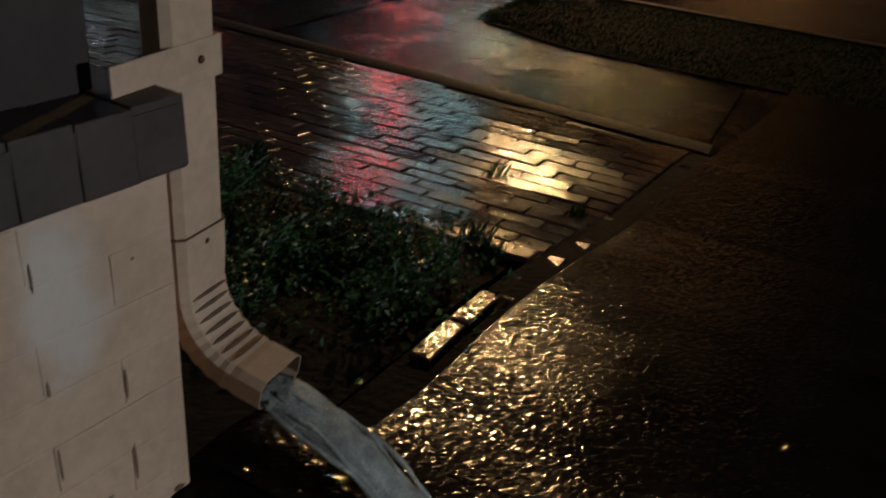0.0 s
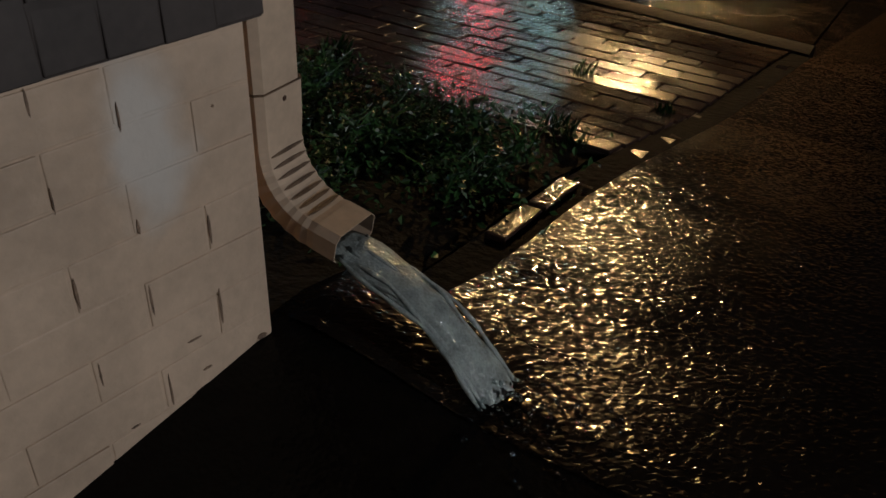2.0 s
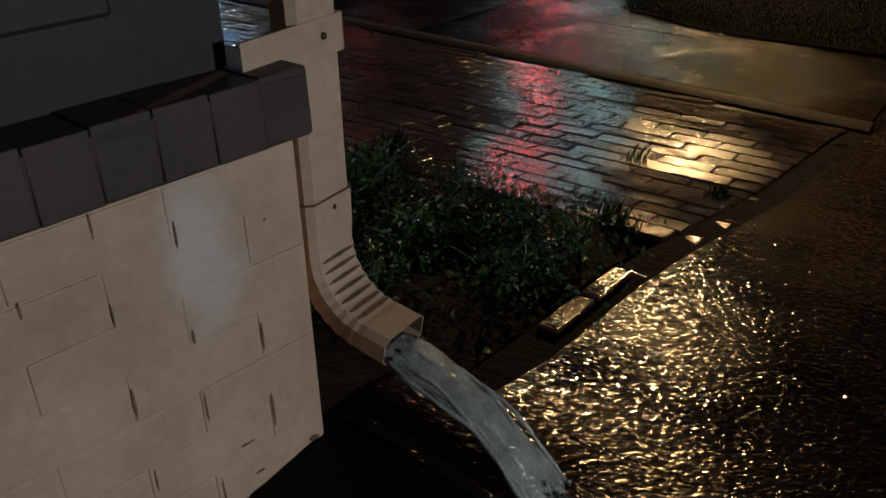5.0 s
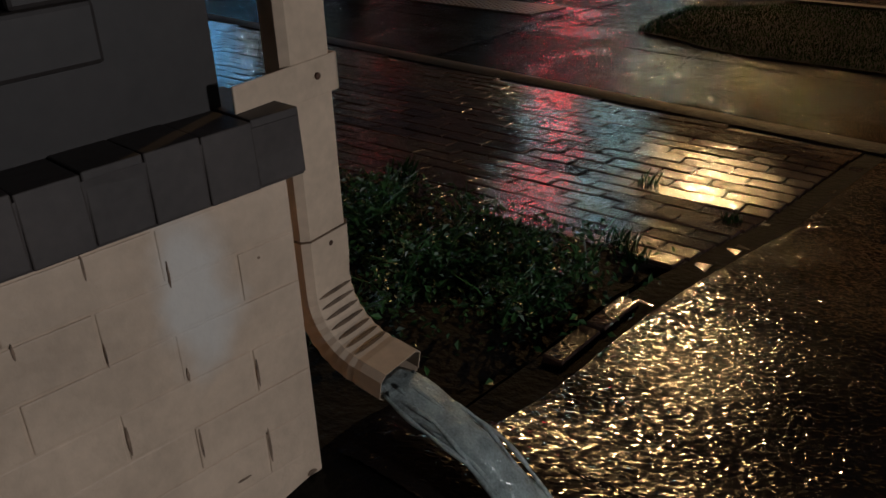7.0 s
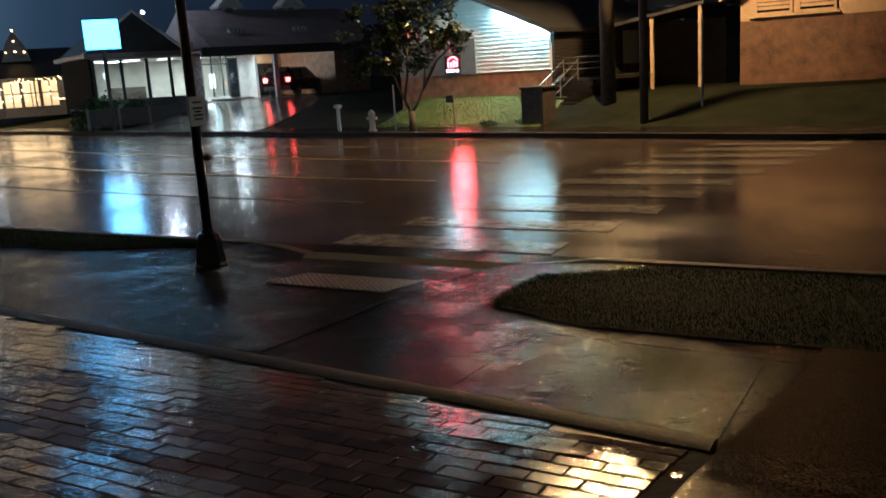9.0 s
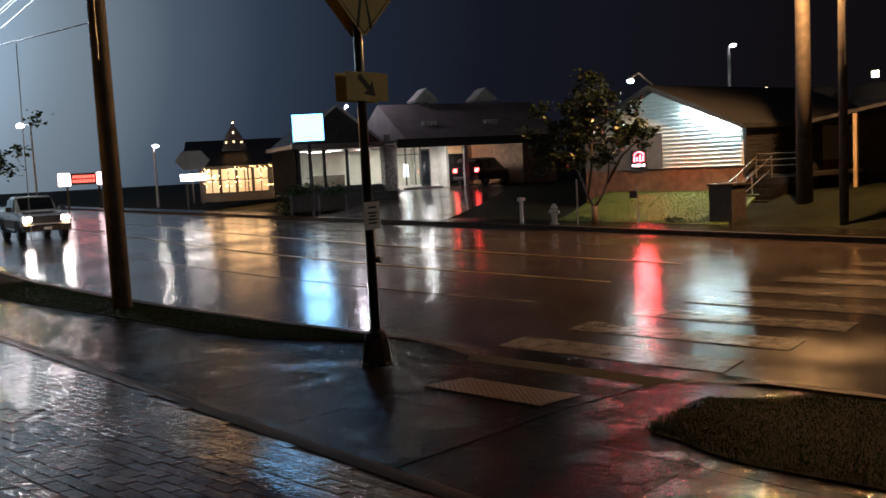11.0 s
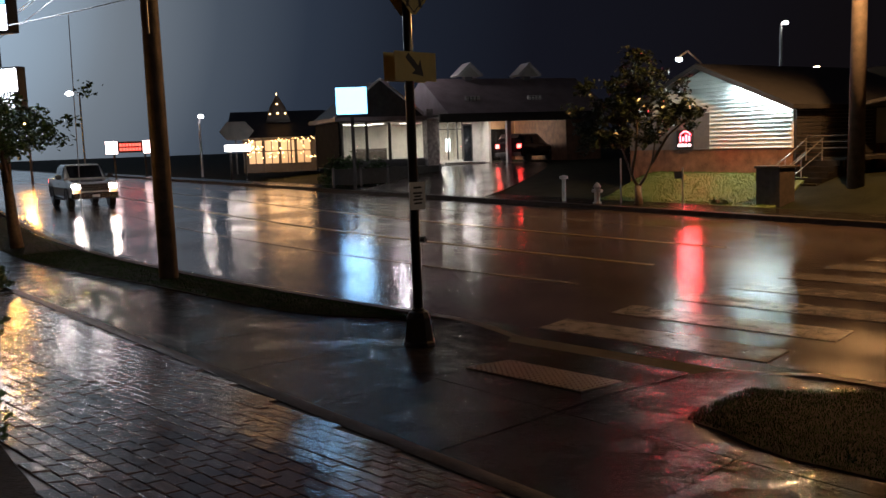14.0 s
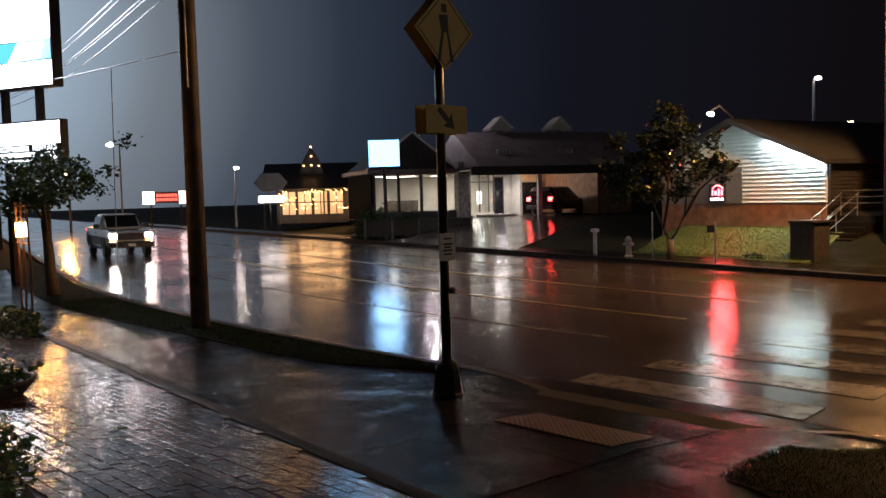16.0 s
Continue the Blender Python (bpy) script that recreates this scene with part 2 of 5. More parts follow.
STONE = mat("mottled_stone_facing", (0.26, 0.235, 0.23), 0.7, vary=0.4, scale=5, bump=0.7, bscale=16)
PIERBRICK = mat("dark_pier_brick", (0.045, 0.036, 0.032), 0.7, vary=0.35, scale=6, bump=0.5, bscale=30)
STUCCO = mat("pale_stucco", (0.48, 0.46, 0.42), 0.65, vary=0.12, scale=2, bump=0.2, bscale=40)
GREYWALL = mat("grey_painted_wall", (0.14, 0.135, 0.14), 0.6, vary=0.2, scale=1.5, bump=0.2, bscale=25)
TRIM = mat("white_trim_paint", (0.55, 0.54, 0.52), 0.5, vary=0.1)
TANWALL = mat("tan_siding", (0.42, 0.30, 0.19), 0.55, vary=0.15, scale=2, bump=0.1, bscale=25)
DARKTRIM = mat("dark_trim", (0.03, 0.028, 0.028), 0.45)
GLASS = glassy("window_glass", (0.9, 0.93, 0.93))
DARKGLASS = mat("dark_window_glass", (0.012, 0.014, 0.016), 0.06, vary=0.1)
FLOORT = mat("tile_floor", (0.3, 0.27, 0.23), 0.3, vary=0.15)
CARWHITE = mat("white_car_paint", (0.62, 0.60, 0.57), 0.25, vary=0.04, coat=0.8)
CARBLACK = mat("dark_car_paint", (0.025, 0.012, 0.013), 0.25, vary=0.1, coat=0.8)
RUBBER = mat("wet_tyre_rubber", (0.014, 0.014, 0.014), 0.4, bump=0.2, bscale=60)
CHROME = mat("bright_alloy", (0.55, 0.55, 0.56), 0.2, metal=1.0, vary=0.05)
HEAD = glow("headlight_lens", (1.0, 0.93, 0.78), 60)
TAIL = glow("tail_light_lens", (1.0, 0.05, 0.04), 10)
AMBER = glow("amber_marker_lens", (1.0, 0.45, 0.08), 4)
BLUEGLOW = glow("blue_sign_face", (0.16, 0.60, 1.0), 2.3)
WHITEGLOW = glow("white_sign_face", (0.80, 0.95, 1.0), 10)
TEAL = glow("teal_sign_band", (0.05, 0.42, 0.55), 1.2)
LETTER = glow("lit_letter_white", (0.75, 0.95, 1.0), 2.0)
REDGLOW = glow("red_neon", (1.0, 0.045, 0.06), 13.0)
REDLED = glow("red_message_board", (1.0, 0.10, 0.07), 1.6)
LEDBACK = mat("message_board_face", (0.10, 0.02, 0.02), 0.4)
PINKGLOW = glow("neon_white", (1.0, 0.75, 0.75), 3.5)
WARM = glow("warm_bulb", (1.0, 0.58, 0.22), 7)
WARMPANEL = glow("warm_lit_panel", (1.0, 0.50, 0.17), 0.13)
LAMPW = glow("white_lamp_glass", (1.0, 0.97, 0.88), 45)
LAMPG = glow("green_white_lamp_glass", (0.75, 1.0, 0.85), 40)
LAMPO = glow("sodium_lamp_glass", SODIUM, 60)
LAMPAMB = glow("amber_lamp_glass", (1.0, 0.48, 0.10), 45)
ROOMLIGHT = glow("ceiling_panel_light", (1.0, 0.96, 0.82), 2.5)
SCREEN = glow("lit_display", (0.8, 1.0, 0.95), 2.4)
WATER = glassy("running_water", (0.86, 0.95, 0.95), 0.18, 1.0, 1.33)
FOAM = mat("aerated_water", (0.60, 0.68, 0.67), 0.14, vary=0.3, scale=30, bump=0.5, bscale=60)
FOAM.node_tree.nodes["Principled BSDF"].inputs["Transmission Weight"].default_value = 0.45
FOAM.node_tree.nodes["Principled BSDF"].inputs["IOR"].default_value = 1.33

# ---- builders ----


def link_bm(name, bm, material, parent=None, label="", smooth=False):
    me = bpy.data.meshes.new(name)
    bm.to_mesh(me)
    bm.free()
    mats = material if isinstance(material, (list, tuple)) else [material]
    for m in mats:
        me.materials.append(m)
    if smooth:
        for p in me.polygons:
            p.use_smooth = True
    ob = new(name, me)
    if parent is not None:
        ob.parent = parent
    if label:
        ob["label"] = label
    return ob


def part(name, bm, material, parent, label="", smooth=False):
    return link_bm(name, bm, material, parent, label, smooth)


def empty(name, m, label="", category="", group="", kind=""):
    ob = new(name)
    ob.matrix_world = m
    return tagged(ob, label, category, group, kind)


def box(bm, x0, x1, y0, y1, z0, z1, bevel=0.0):
    r = bmesh.ops.create_cube(bm, size=1.0)
    vs = r["verts"]
    for v in vs:
        v.co = Vector((x0 + (v.co.x + 0.5) * (x1 - x0), y0 + (v.co.y + 0.5) * (y1 - y0), z0 + (v.co.z + 0.5) * (z1 - z0)))
    if bevel:
        es = list({e for v in vs for e in v.link_edges})
        bmesh.ops.bevel(bm, geom=es, offset=bevel, segments=2, affect="EDGES", profile=0.5)
    return bm


def boxm(*a, **k):
    return box(bmesh.new(), *a, **k)


def tube(bm, pts, radii, sides=10, cap=True):
    """A round tube through pts, with a radius at each."""
    rings = []
    pts = [Vector(p) for p in pts]
    ref = Vector((0.3, 0.2, 1)).normalized()
    for i, p in enumerate(pts):
        d = (pts[min(i + 1, len(pts) - 1)] - pts[max(i - 1, 0)]).normalized()
        side = d.cross(ref)
        if side.length < 0.05:
            side = d.cross(Vector((1, 0, 0)))
        side.normalize()
        up = side.cross(d)
        r = radii[i] if isinstance(radii, (list, tuple)) else radii
        rings.append([bm.verts.new(p + (side * math.cos(a) + up * math.sin(a)) * r) for a in (2 * math.pi * k / sides for k in range(sides))])
    for a, b in zip(rings, rings[1:]):
        for k in range(sides):
            bm.faces.new((a[k], a[(k + 1) % sides], b[(k + 1) % sides], b[k]))
    if cap:
        bm.faces.new(list(reversed(rings[0])))
        bm.faces.new(rings[-1])
    bmesh.ops.recalc_face_normals(bm, faces=bm.faces[:])
    return bm


def sweep(bm, sections):
    """Closed polygons of equal count, skinned one to the next, with both ends closed."""
    rings = [[bm.verts.new(p) for p in s] for s in sections]
    n = len(rings[0])
    for a, b in zip(rings, rings[1:]):
        for k in range(n):
            bm.faces.new((a[k], a[(k + 1) % n], b[(k + 1) % n], b[k]))
    bm.faces.new(list(reversed(rings[0])))
    bm.faces.new(rings[-1])
    bmesh.ops.recalc_face_normals(bm, faces=bm.faces[:])
    return bm


def prism(bm, poly, axis, a, b):
    """A flat polygon of (u, v) pushed from a to b along an axis."""
    def at(u, v, w):
        return {"x": (w, u, v), "y": (u, w, v), "z": (u, v, w)}[axis]
    return sweep(bm, [[at(u, v, w) for u, v in poly] for w in (a, b)])


def sheet(name, us, vs, place, material, depth=0.08, parent=None, label="", smooth=True):
    """A solid slab: place(u, v) gives its top, and its rim goes down by depth."""
    bm = bmesh.new()
    top = [[bm.verts.new(place(u, v)) for v in vs] for u in us]
    for i in range(len(us) - 1):
        for j in range(len(vs) - 1):
            bm.faces.new((top[i][j], top[i + 1][j], top[i + 1][j + 1], top[i][j + 1]))
    rim = [top[i][0] for i in range(len(us))] + [top[-1][j] for j in range(1, len(vs))]
    rim += [top[i][-1] for i in range(len(us) - 2, -1, -1)] + [top[0][j] for j in range(len(vs) - 2, 0, -1)]
    rim = [bm.verts.new(v.co) for v in rim]
    low = [bm.verts.new(v.co - Vector((0, 0, depth))) for v in rim]
    for k in range(len(rim)):
        n = (k + 1) % len(rim)
        bm.faces.new((rim[k], low[k], low[n], rim[n]))
    bm.normal_update()
    flat = [f for f in bm.faces if abs(f.normal.z) > 0.3]
    if sum(f.normal.z for f in flat) < 0:
        bmesh.ops.reverse_faces(bm, faces=bm.faces[:])
    ob = link_bm(name, bm, material, parent, label)
    if smooth:
        for p in ob.data.polygons:
            p.use_smooth = abs(p.normal.z) > 0.6
    return ob


def spread(a, b, n):
    return [a + (b - a) * i / n for i in range(n + 1)]


# ---- lie of the land ----
PROFILE_Y = (-40, 0.5, 1.2, 1.7, 2.29, 3.1, 4.0, 4.5, 6.0, 7.6, 8.9)
PROFILE_Z = (1.1, 0.96, 0.92, 0.84, 0.76, 0.605, 0.515, 0.44, 0.235, 0.13, 0.12)


def near_z(y):
    return float(np.interp(y, PROFILE_Y, PROFILE_Z))


def walk_z(y):
    return float(np.interp(y, (4.3, 6.0, 7.6, 8.9), (0.285, 0.195, 0.135, 0.12)))


def near_kerb(x):
    if x > -9:
        return 9.0
    if x > -26.3:
        return 9.0 + 0.0075 * (x + 9) ** 2
    return 11.24 - 0.26 * (x + 26.3)


def far_kerb(x):
    return 21.4 if x > -1 else 21.4 - 0.25 * (x + 1)


def paver_line(x):
    return 4.30 - 0.13 * (x + 0.5)


def bed_line(x):
    return 2.40 if x > -2.5 else 2.40 + 0.17 * (-2.5 - x)


def wall_line(x):
    return 1.05 - 0.167 * (x + 0.63)


def smooth01(t):
    t = max(0.0, min(1.0, t))
    return t * t * (3 - 2 * t)


def far_z(x, y):
    s = y - far_kerb(x)
    left = 0.13 + min(1.0, max(0.0, 0.085 * (s - 2.5)))
    right = 0.13 + 0.80 * smooth01((s - 2.2) / 3.2)
    k = smooth01((x + 19.0) / 2.4)
    hill = 0.11 * max(0.0, s - 20) * smooth01((x + 60.0) / 25.0)
    return left * (1 - k) + right * k + min(hill, 6.0)


def land_z(x, y):
    if y < near_kerb(x):
        return near_z(y) - 0.09
    if y < far_kerb(x):
        return -0.09
    return far_z(x, y) - 0.03


GX = sorted(set(spread(-420, -100, 10) + spread(-100, -30, 14) + spread(-30, 10, 50) + spread(10, 60, 8) + spread(60, 420, 6)))
# rows follow the kerbs so that the steps stay sharp


def ground_place(u, v):
    nk, fk = near_kerb(u), far_kerb(u)
    if v < 12:
        y = (-300, -60, -20, -6, 0.5, 1.2, 1.7, 2.29, 3.2, 4.5, 6.0, 7.6)[int(v)]
        return (u, y, near_z(y) - 0.09 if y < 4 else walk_z(y) - 0.13)
    if v == 12:
        return (u, nk - 0.06, 0.03)
    if v == 13:
        return (u, nk + 0.02, -0.09)
    if v == 14:
        return (u, fk - 0.02, -0.09)
    s = (0.1, 2.4, 3.2, 4.2, 5.4, 8, 14, 20, 40, 80, 200, 500)[int(v) - 15]
    return (u, fk + s, far_z(u, fk + s) - 0.03)


ground = tagged(sheet("ground", GX, list(range(27)), ground_place, EARTH, 0.5), "dark wet earth and verge, reaching the horizon", "ground", kind="structure")

RX = sorted(set(spread(-420, -60, 24) + spread(-60, -8, 40) + spread(-8, 60, 14) + spread(60, 400, 4)))
road = tagged(sheet("road", RX, spread(0, 1, 12), lambda u, v: (u, near_kerb(u) + (far_kerb(u) - near_kerb(u)) * v, 0.05 * math.sin(math.pi * v)), ROAD, 0.06),
              "rain-soaked dark asphalt street mirroring coloured lights", "road", kind="structure")


def road_z(x, y):
    v = (y - near_kerb(x)) / (far_kerb(x) - near_kerb(x))
    return 0.05 * math.sin(math.pi * max(0, min(1, v)))


def ramp_drop(x):
    return smooth01((x + 6.6) / 0.5) * smooth01((-2.6 - x) / 0.6)


kx = spread(-200, -40, 30) + spread(-39, 40, 160)
tagged(sheet("kerb_near", kx, [0, 0.5, 1], lambda u, v: (u, near_kerb(u) - 0.16 + 0.16 * v, 0.135 - 0.115 * ramp_drop(u) - 0.012 * v), KERB, 0.25),
       "pale worn concrete kerb, lowered at the crossing", "kerb", kind="structure")
tagged(sheet("gutter_near", kx, [0, 1], lambda u, v: (u, near_kerb(u) + 0.004 + 0.42 * v, 0.008 + road_z(u, near_kerb(u) + 0.42 * v)), CONCRETE, 0.03),
       "wet concrete gutter strip along the kerb", "gutter", kind="structure")
tagged(sheet("kerb_far", spread(-200, 60, 130), [0, 0.5, 1], lambda u, v: (u, far_kerb(u) + 0.17 * v, 0.14 + 0.01 * v), KERB, 0.2),
       "pale concrete kerb across the street", "kerb", kind="structure")
tagged(sheet("pavement_far", spread(-120, 60, 120), spread(0, 1, 3), lambda u, v: (u, far_kerb(u) + 0.175 + 1.75 * v, far_z(u, far_kerb(u) + 0.2) + 0.02), CONCRETE, 0.12),
       "wet concrete pavement across the street", "pavement", kind="structure")

# crossing bars and lane lines, each lying on the road
for i in range(10):
    y = 9.50 + 1.23 * i
    x0 = -6.05 + 0.19 * (y - 9.5)
    sheet("crossing_bar", spread(x0, x0 + 2.9, 8), [0, 1], lambda u, v: (u - 0.02 * v, y + 0.60 * v, road_z(u, y + 0.6 * v) + 0.009), PAINT, 0.03, parent=road)
for k, (v0, m) in enumerate(((0.235, PAINT), (0.40, YELPAINT), (0.60, YELPAINT), (0.79, PAINT))):
    xs = spread(-110, -7.5, 60)

    def line(u, v, v0=v0):
        y = near_kerb(u) + (far_kerb(u) - near_kerb(u)) * v0 + 0.11 * v
        return (u, y, road_z(u, y) + 0.009)
    sheet("lane_line", xs, [0, 1], line, m, 0.03, parent=road)

# pavement on this side: slabs with joints, from the paver strip to the kerb
pavement = empty("pavement_near", pose(0, 0, 0), "wet grey concrete pavement sloping to the street", "pavement", kind="structure")
rng = random.Random(4)
edges_x = [-33 + 1.55 * i for i in range(22)] + [0.9, 2.4, 3.9, 5.4, 6.9]
for a, b in zip(edges_x, edges_x[1:]):
    dz = rng.uniform(-0.004, 0.004)

    def slab(u, v, dz=dz):
        y = paver_line(u) + 0.13 + (near_kerb(u) - 0.165 - paver_line(u) - 0.13) * v
        z = walk_z(y)
        return (u, y, z + dz - 0.105 * ramp_drop(u) * smooth01((y - 7.0) / 1.8))
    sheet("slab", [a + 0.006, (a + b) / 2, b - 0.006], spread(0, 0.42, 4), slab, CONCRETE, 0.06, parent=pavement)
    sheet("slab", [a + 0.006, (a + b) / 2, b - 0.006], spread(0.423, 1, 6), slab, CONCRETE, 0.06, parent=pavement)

tagged(sheet("paver_kerb", spread(-14, -0.36, 40), [0, 0.25, 0.75, 1], lambda u, v: (u, paver_line(u) - 0.01 + 0.13 * v, near_z(paver_line(u)) + 0.006 + (0.010 if 0 < v < 1 else 0.002)), KERB, 0.26),
       "low concrete edge between pavers and pavement", "kerb", kind="structure")

# tactile pad at the dropped kerb
pad = tagged(sheet("tactile_pad", spread(-5.1, -3.75, 4), spread(0, 1, 4), lambda u, v: (u, 7.12 + 0.66 * v, walk_z(7.12 + 0.66 * v) + 0.012 - 0.105 * ramp_drop(u) * smooth01((7.12 + 0.66 * v - 7.0) / 1.8)), PAD, 0.03),
             "tan tactile paving pad at the dropped kerb", "tactile paving", kind="structure")
bm = bmesh.new()
for i in range(20):
    for j in range(10):
        x, y = -5.06 + i * 0.0668, 7.15 + j * 0.0667
        z = walk_z(y) + 0.012 - 0.105 * ramp_drop(x) * smooth01((y - 7.0) / 1.8)
        r = bmesh.ops.create_cone(bm, cap_ends=True, segments=6, radius1=0.013, radius2=0.008, depth=0.008)
        for v in r["verts"]:
            v.co += Vector((x, y, z + 0.002))
part("tactile_domes", bm, PAD, pad)

# the coarse lot beside the building
def lot_place(u, v):
    left = -0.50 + 0.075 * max(0, u - 2.0) if u > 1.36 else -0.66 - 0.17 * max(0, 1.08 - u)
    x = left + (10.5 - left) * v ** 2
    rise = 0.053 - 0.29 * max(0.0, min(0.5, 1.08 - u))
    return (x, u, near_z(u) + 0.012 + rise * smooth01((-0.22 - x) / 0.38) * smooth01((1.62 - u) / 0.42))


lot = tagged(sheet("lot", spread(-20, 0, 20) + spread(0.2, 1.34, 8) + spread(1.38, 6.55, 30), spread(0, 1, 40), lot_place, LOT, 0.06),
             "coarse wet asphalt lot sparkling with golden light", "lot", kind="structure")

# loose coarse aggregate that breaks the light up, where the lot meets the bed
def crumbs():
    step = 0.0056
    xs = np.arange(-0.64, 1.05, step)
    ys = np.arange(1.12, 4.30, step)
    r = np.random.default_rng(12)
    gx, gy = np.meshgrid(xs, ys, indexing="ij")
    gx = gx + r.uniform(-0.3, 0.3, gx.shape) * step
    gy = gy + r.uniform(-0.3, 0.3, gy.shape) * step
    edge = np.where(gy > 1.36, -0.498 + 0.075 * np.maximum(0, gy - 2.0), -0.64)
    ramp_x, ramp_y = np.clip((-0.22 - gx) / 0.38, 0, 1), np.clip((1.62 - gy) / 0.42, 0, 1)
    hump = 0.053 * ramp_x ** 2 * (3 - 2 * ramp_x) * ramp_y ** 2 * (3 - 2 * ramp_y)
    coarse = r.normal(0, 1, gx.shape)
    coarse = (coarse + np.roll(coarse, 1, 0) + np.roll(coarse, 1, 1) + np.roll(coarse, (1, 1), (0, 1))) / 4
    gz = np.interp(gy, PROFILE_Y, PROFILE_Z) + 0.0155 + hump + r.normal(0, 0.00028, gx.shape) + coarse * 0.00052
    n, m = gx.shape
    idx = np.arange(n * m).reshape(n, m)
    inside = (gx > edge)
    keep = inside[:-1, :-1] & inside[1:, :-1] & inside[1:, 1:] & inside[:-1, 1:]
    a, b, c, d = idx[:-1, :-1][keep], idx[1:, :-1][keep], idx[1:, 1:][keep], idx[:-1, 1:][keep]
    faces = np.concatenate([np.stack([a, b, c], 1), np.stack([a, c, d], 1)])
    me = bpy.data.meshes.new("aggregate")
    me.from_pydata(np.stack([gx.ravel(), gy.ravel(), gz.ravel()], 1).tolist(), [], faces.tolist())
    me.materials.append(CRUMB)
    ob = new("aggregate", me)
    ob.parent = lot
    ob["kind"] = "stuff"
    return ob


crumbs()

bed = tagged(sheet("planting_bed", spread(-9, -0.62, 60), spread(0, 1, 10), lambda u, v: (u, wall_line(u) + (bed_line(u) - wall_line(u)) * v, near_z(wall_line(u) + (bed_line(u) - wall_line(u)) * v) - 0.005 + 0.03 * noise.noise((u * 4, v * 6, 0))), SOIL, 0.08),
             "wet dark soil planting bed along the wall", "bed", kind="structure")

# ---- the building at the corner ----
WX, WY = -0.631, 1.082
building = empty("corner_building", pose(-4, -2, 0.9), "low building with cream painted brick base and dark brown upper wall", "building")
IDENT = Matrix.Identity(4)


def settle(ob, parent):
    """Parent ob and keep it where it was built."""
    ob.parent = parent
    ob.matrix_parent_inverse = parent.matrix_world.inverted()
    return ob


def wpart(name, bm, material, parent, label="", smooth=False):
    return settle(link_bm(name, bm, material, None, label, smooth), parent)


scene.view_layers[0].update()
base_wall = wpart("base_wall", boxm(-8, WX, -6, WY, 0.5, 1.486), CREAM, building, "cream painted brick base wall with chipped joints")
for b in ((-6, 1.045, 1.56, 1.652), (0.905, 1.045, 1.652, 4.0), (-6, -0.35, 1.652, 4.0), (-0.35, 0.905, 2.75, 4.0)):
    wpart("upper_wall", boxm(-8, -0.70, b[0], b[1], b[2], b[3]), BROWN, building, "dark brown painted upper wall")
bm = boxm(-8.3, -0.35, -6.3, 1.35, 4.0, 4.12, bevel=0.02)
wpart("roof", bm, SHINGLE, building)
window = wpart("window", boxm(-0.74, -0.73, -0.29, 0.815, 1.722, 2.69), DARKGLASS, building, "dark window reflecting the street")
bm = bmesh.new()
for b in ((-0.35, 0.905, 1.652, 1.722), (-0.35, 0.905, 2.69, 2.75), (-0.35, -0.29, 1.722, 2.69), (0.815, 0.905, 1.722, 2.69)):
    box(bm, -0.76, -0.685, b[0], b[1], b[2], b[3], bevel=0.006)
wpart("window_frame", bm, BROWN, window)
# painted bricks stand a little proud of the wall
rng = random.Random(8)
brick_meshes = []
for k in range(5):
    bm = boxm(-0.004, 0.0020, 0, 0.1875, 0, 0.0690, bevel=0.0019)
    for v in bm.verts:
        v.co.x += 0.0012 * noise.noise((v.co.y * 30 + k * 9, v.co.z * 40, k))
    me = bpy.data.meshes.new("painted_brick")
    bm.to_mesh(me)
    bm.free()
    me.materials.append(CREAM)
    brick_meshes.append(me)
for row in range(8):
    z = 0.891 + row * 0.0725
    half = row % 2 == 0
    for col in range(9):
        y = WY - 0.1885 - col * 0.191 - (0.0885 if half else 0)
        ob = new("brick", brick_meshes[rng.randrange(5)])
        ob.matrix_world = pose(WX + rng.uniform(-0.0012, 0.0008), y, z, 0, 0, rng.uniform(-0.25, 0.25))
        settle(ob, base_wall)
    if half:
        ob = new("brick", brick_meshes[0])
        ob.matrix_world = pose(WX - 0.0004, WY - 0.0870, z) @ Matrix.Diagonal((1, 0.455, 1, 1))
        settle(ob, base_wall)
# dark cracks and chips along the joints: distance from the corner, height, width, length
chips = [(0.277, 1.455, 0.005, 0.032), (0.182, 1.408, 0.004, 0.038), (0.085, 1.213, 0.006, 0.044), (0.275, 1.211, 0.006, 0.044), (0.184, 1.150, 0.006, 0.050), (0.084, 1.084, 0.007, 0.060), (0.183, 1.261, 0.006, 0.020), (0.270, 1.080, 0.004, 0.038),
         (0.180, 0.990, 0.005, 0.056), (0.370, 1.390, 0.005, 0.022), (0.276, 1.340, 0.003, 0.032), (0.058, 1.380, 0.004, 0.004), (0.133, 1.054, 0.022, 0.004), (0.118, 0.993, 0.015, 0.004), (0.240, 0.967, 0.014, 0.004), (0.020, 0.992, 0.018, 0.009)]
chips = [(WY - q, z, dy * 0.62 if dz > dy else dy, dz) for q, z, dy, dz in chips]
for y, z, dy, dz in chips:
    bm = bmesh.new()
    poly = [(y + dy * 0.5 * math.cos(a) * (1 + 0.4 * noise.noise((a, y * 40, z * 30))), z + dz * 0.5 * math.sin(a) * (1 + 0.4 * noise.noise((a * 2, z * 40, 7)))) for a in (2 * math.pi * k / 12 for k in range(12))]
    prism(bm, poly, "x", WX + 0.0022, WX + 0.0031)
    wpart("paint_chip", bm, CRACK, building)
# rowlock sill of dark painted bricks
sill = wpart("brick_sill", boxm(-0.80, -0.6135, -6, 1.0985, 1.479, 1.557), SILL, building, "dark brown painted brick sill")
bm = boxm(-0.085, 0.085, -0.0350, 0.0350, 0, 0.086, bevel=0.0022)
me = bpy.data.meshes.new("sill_brick")
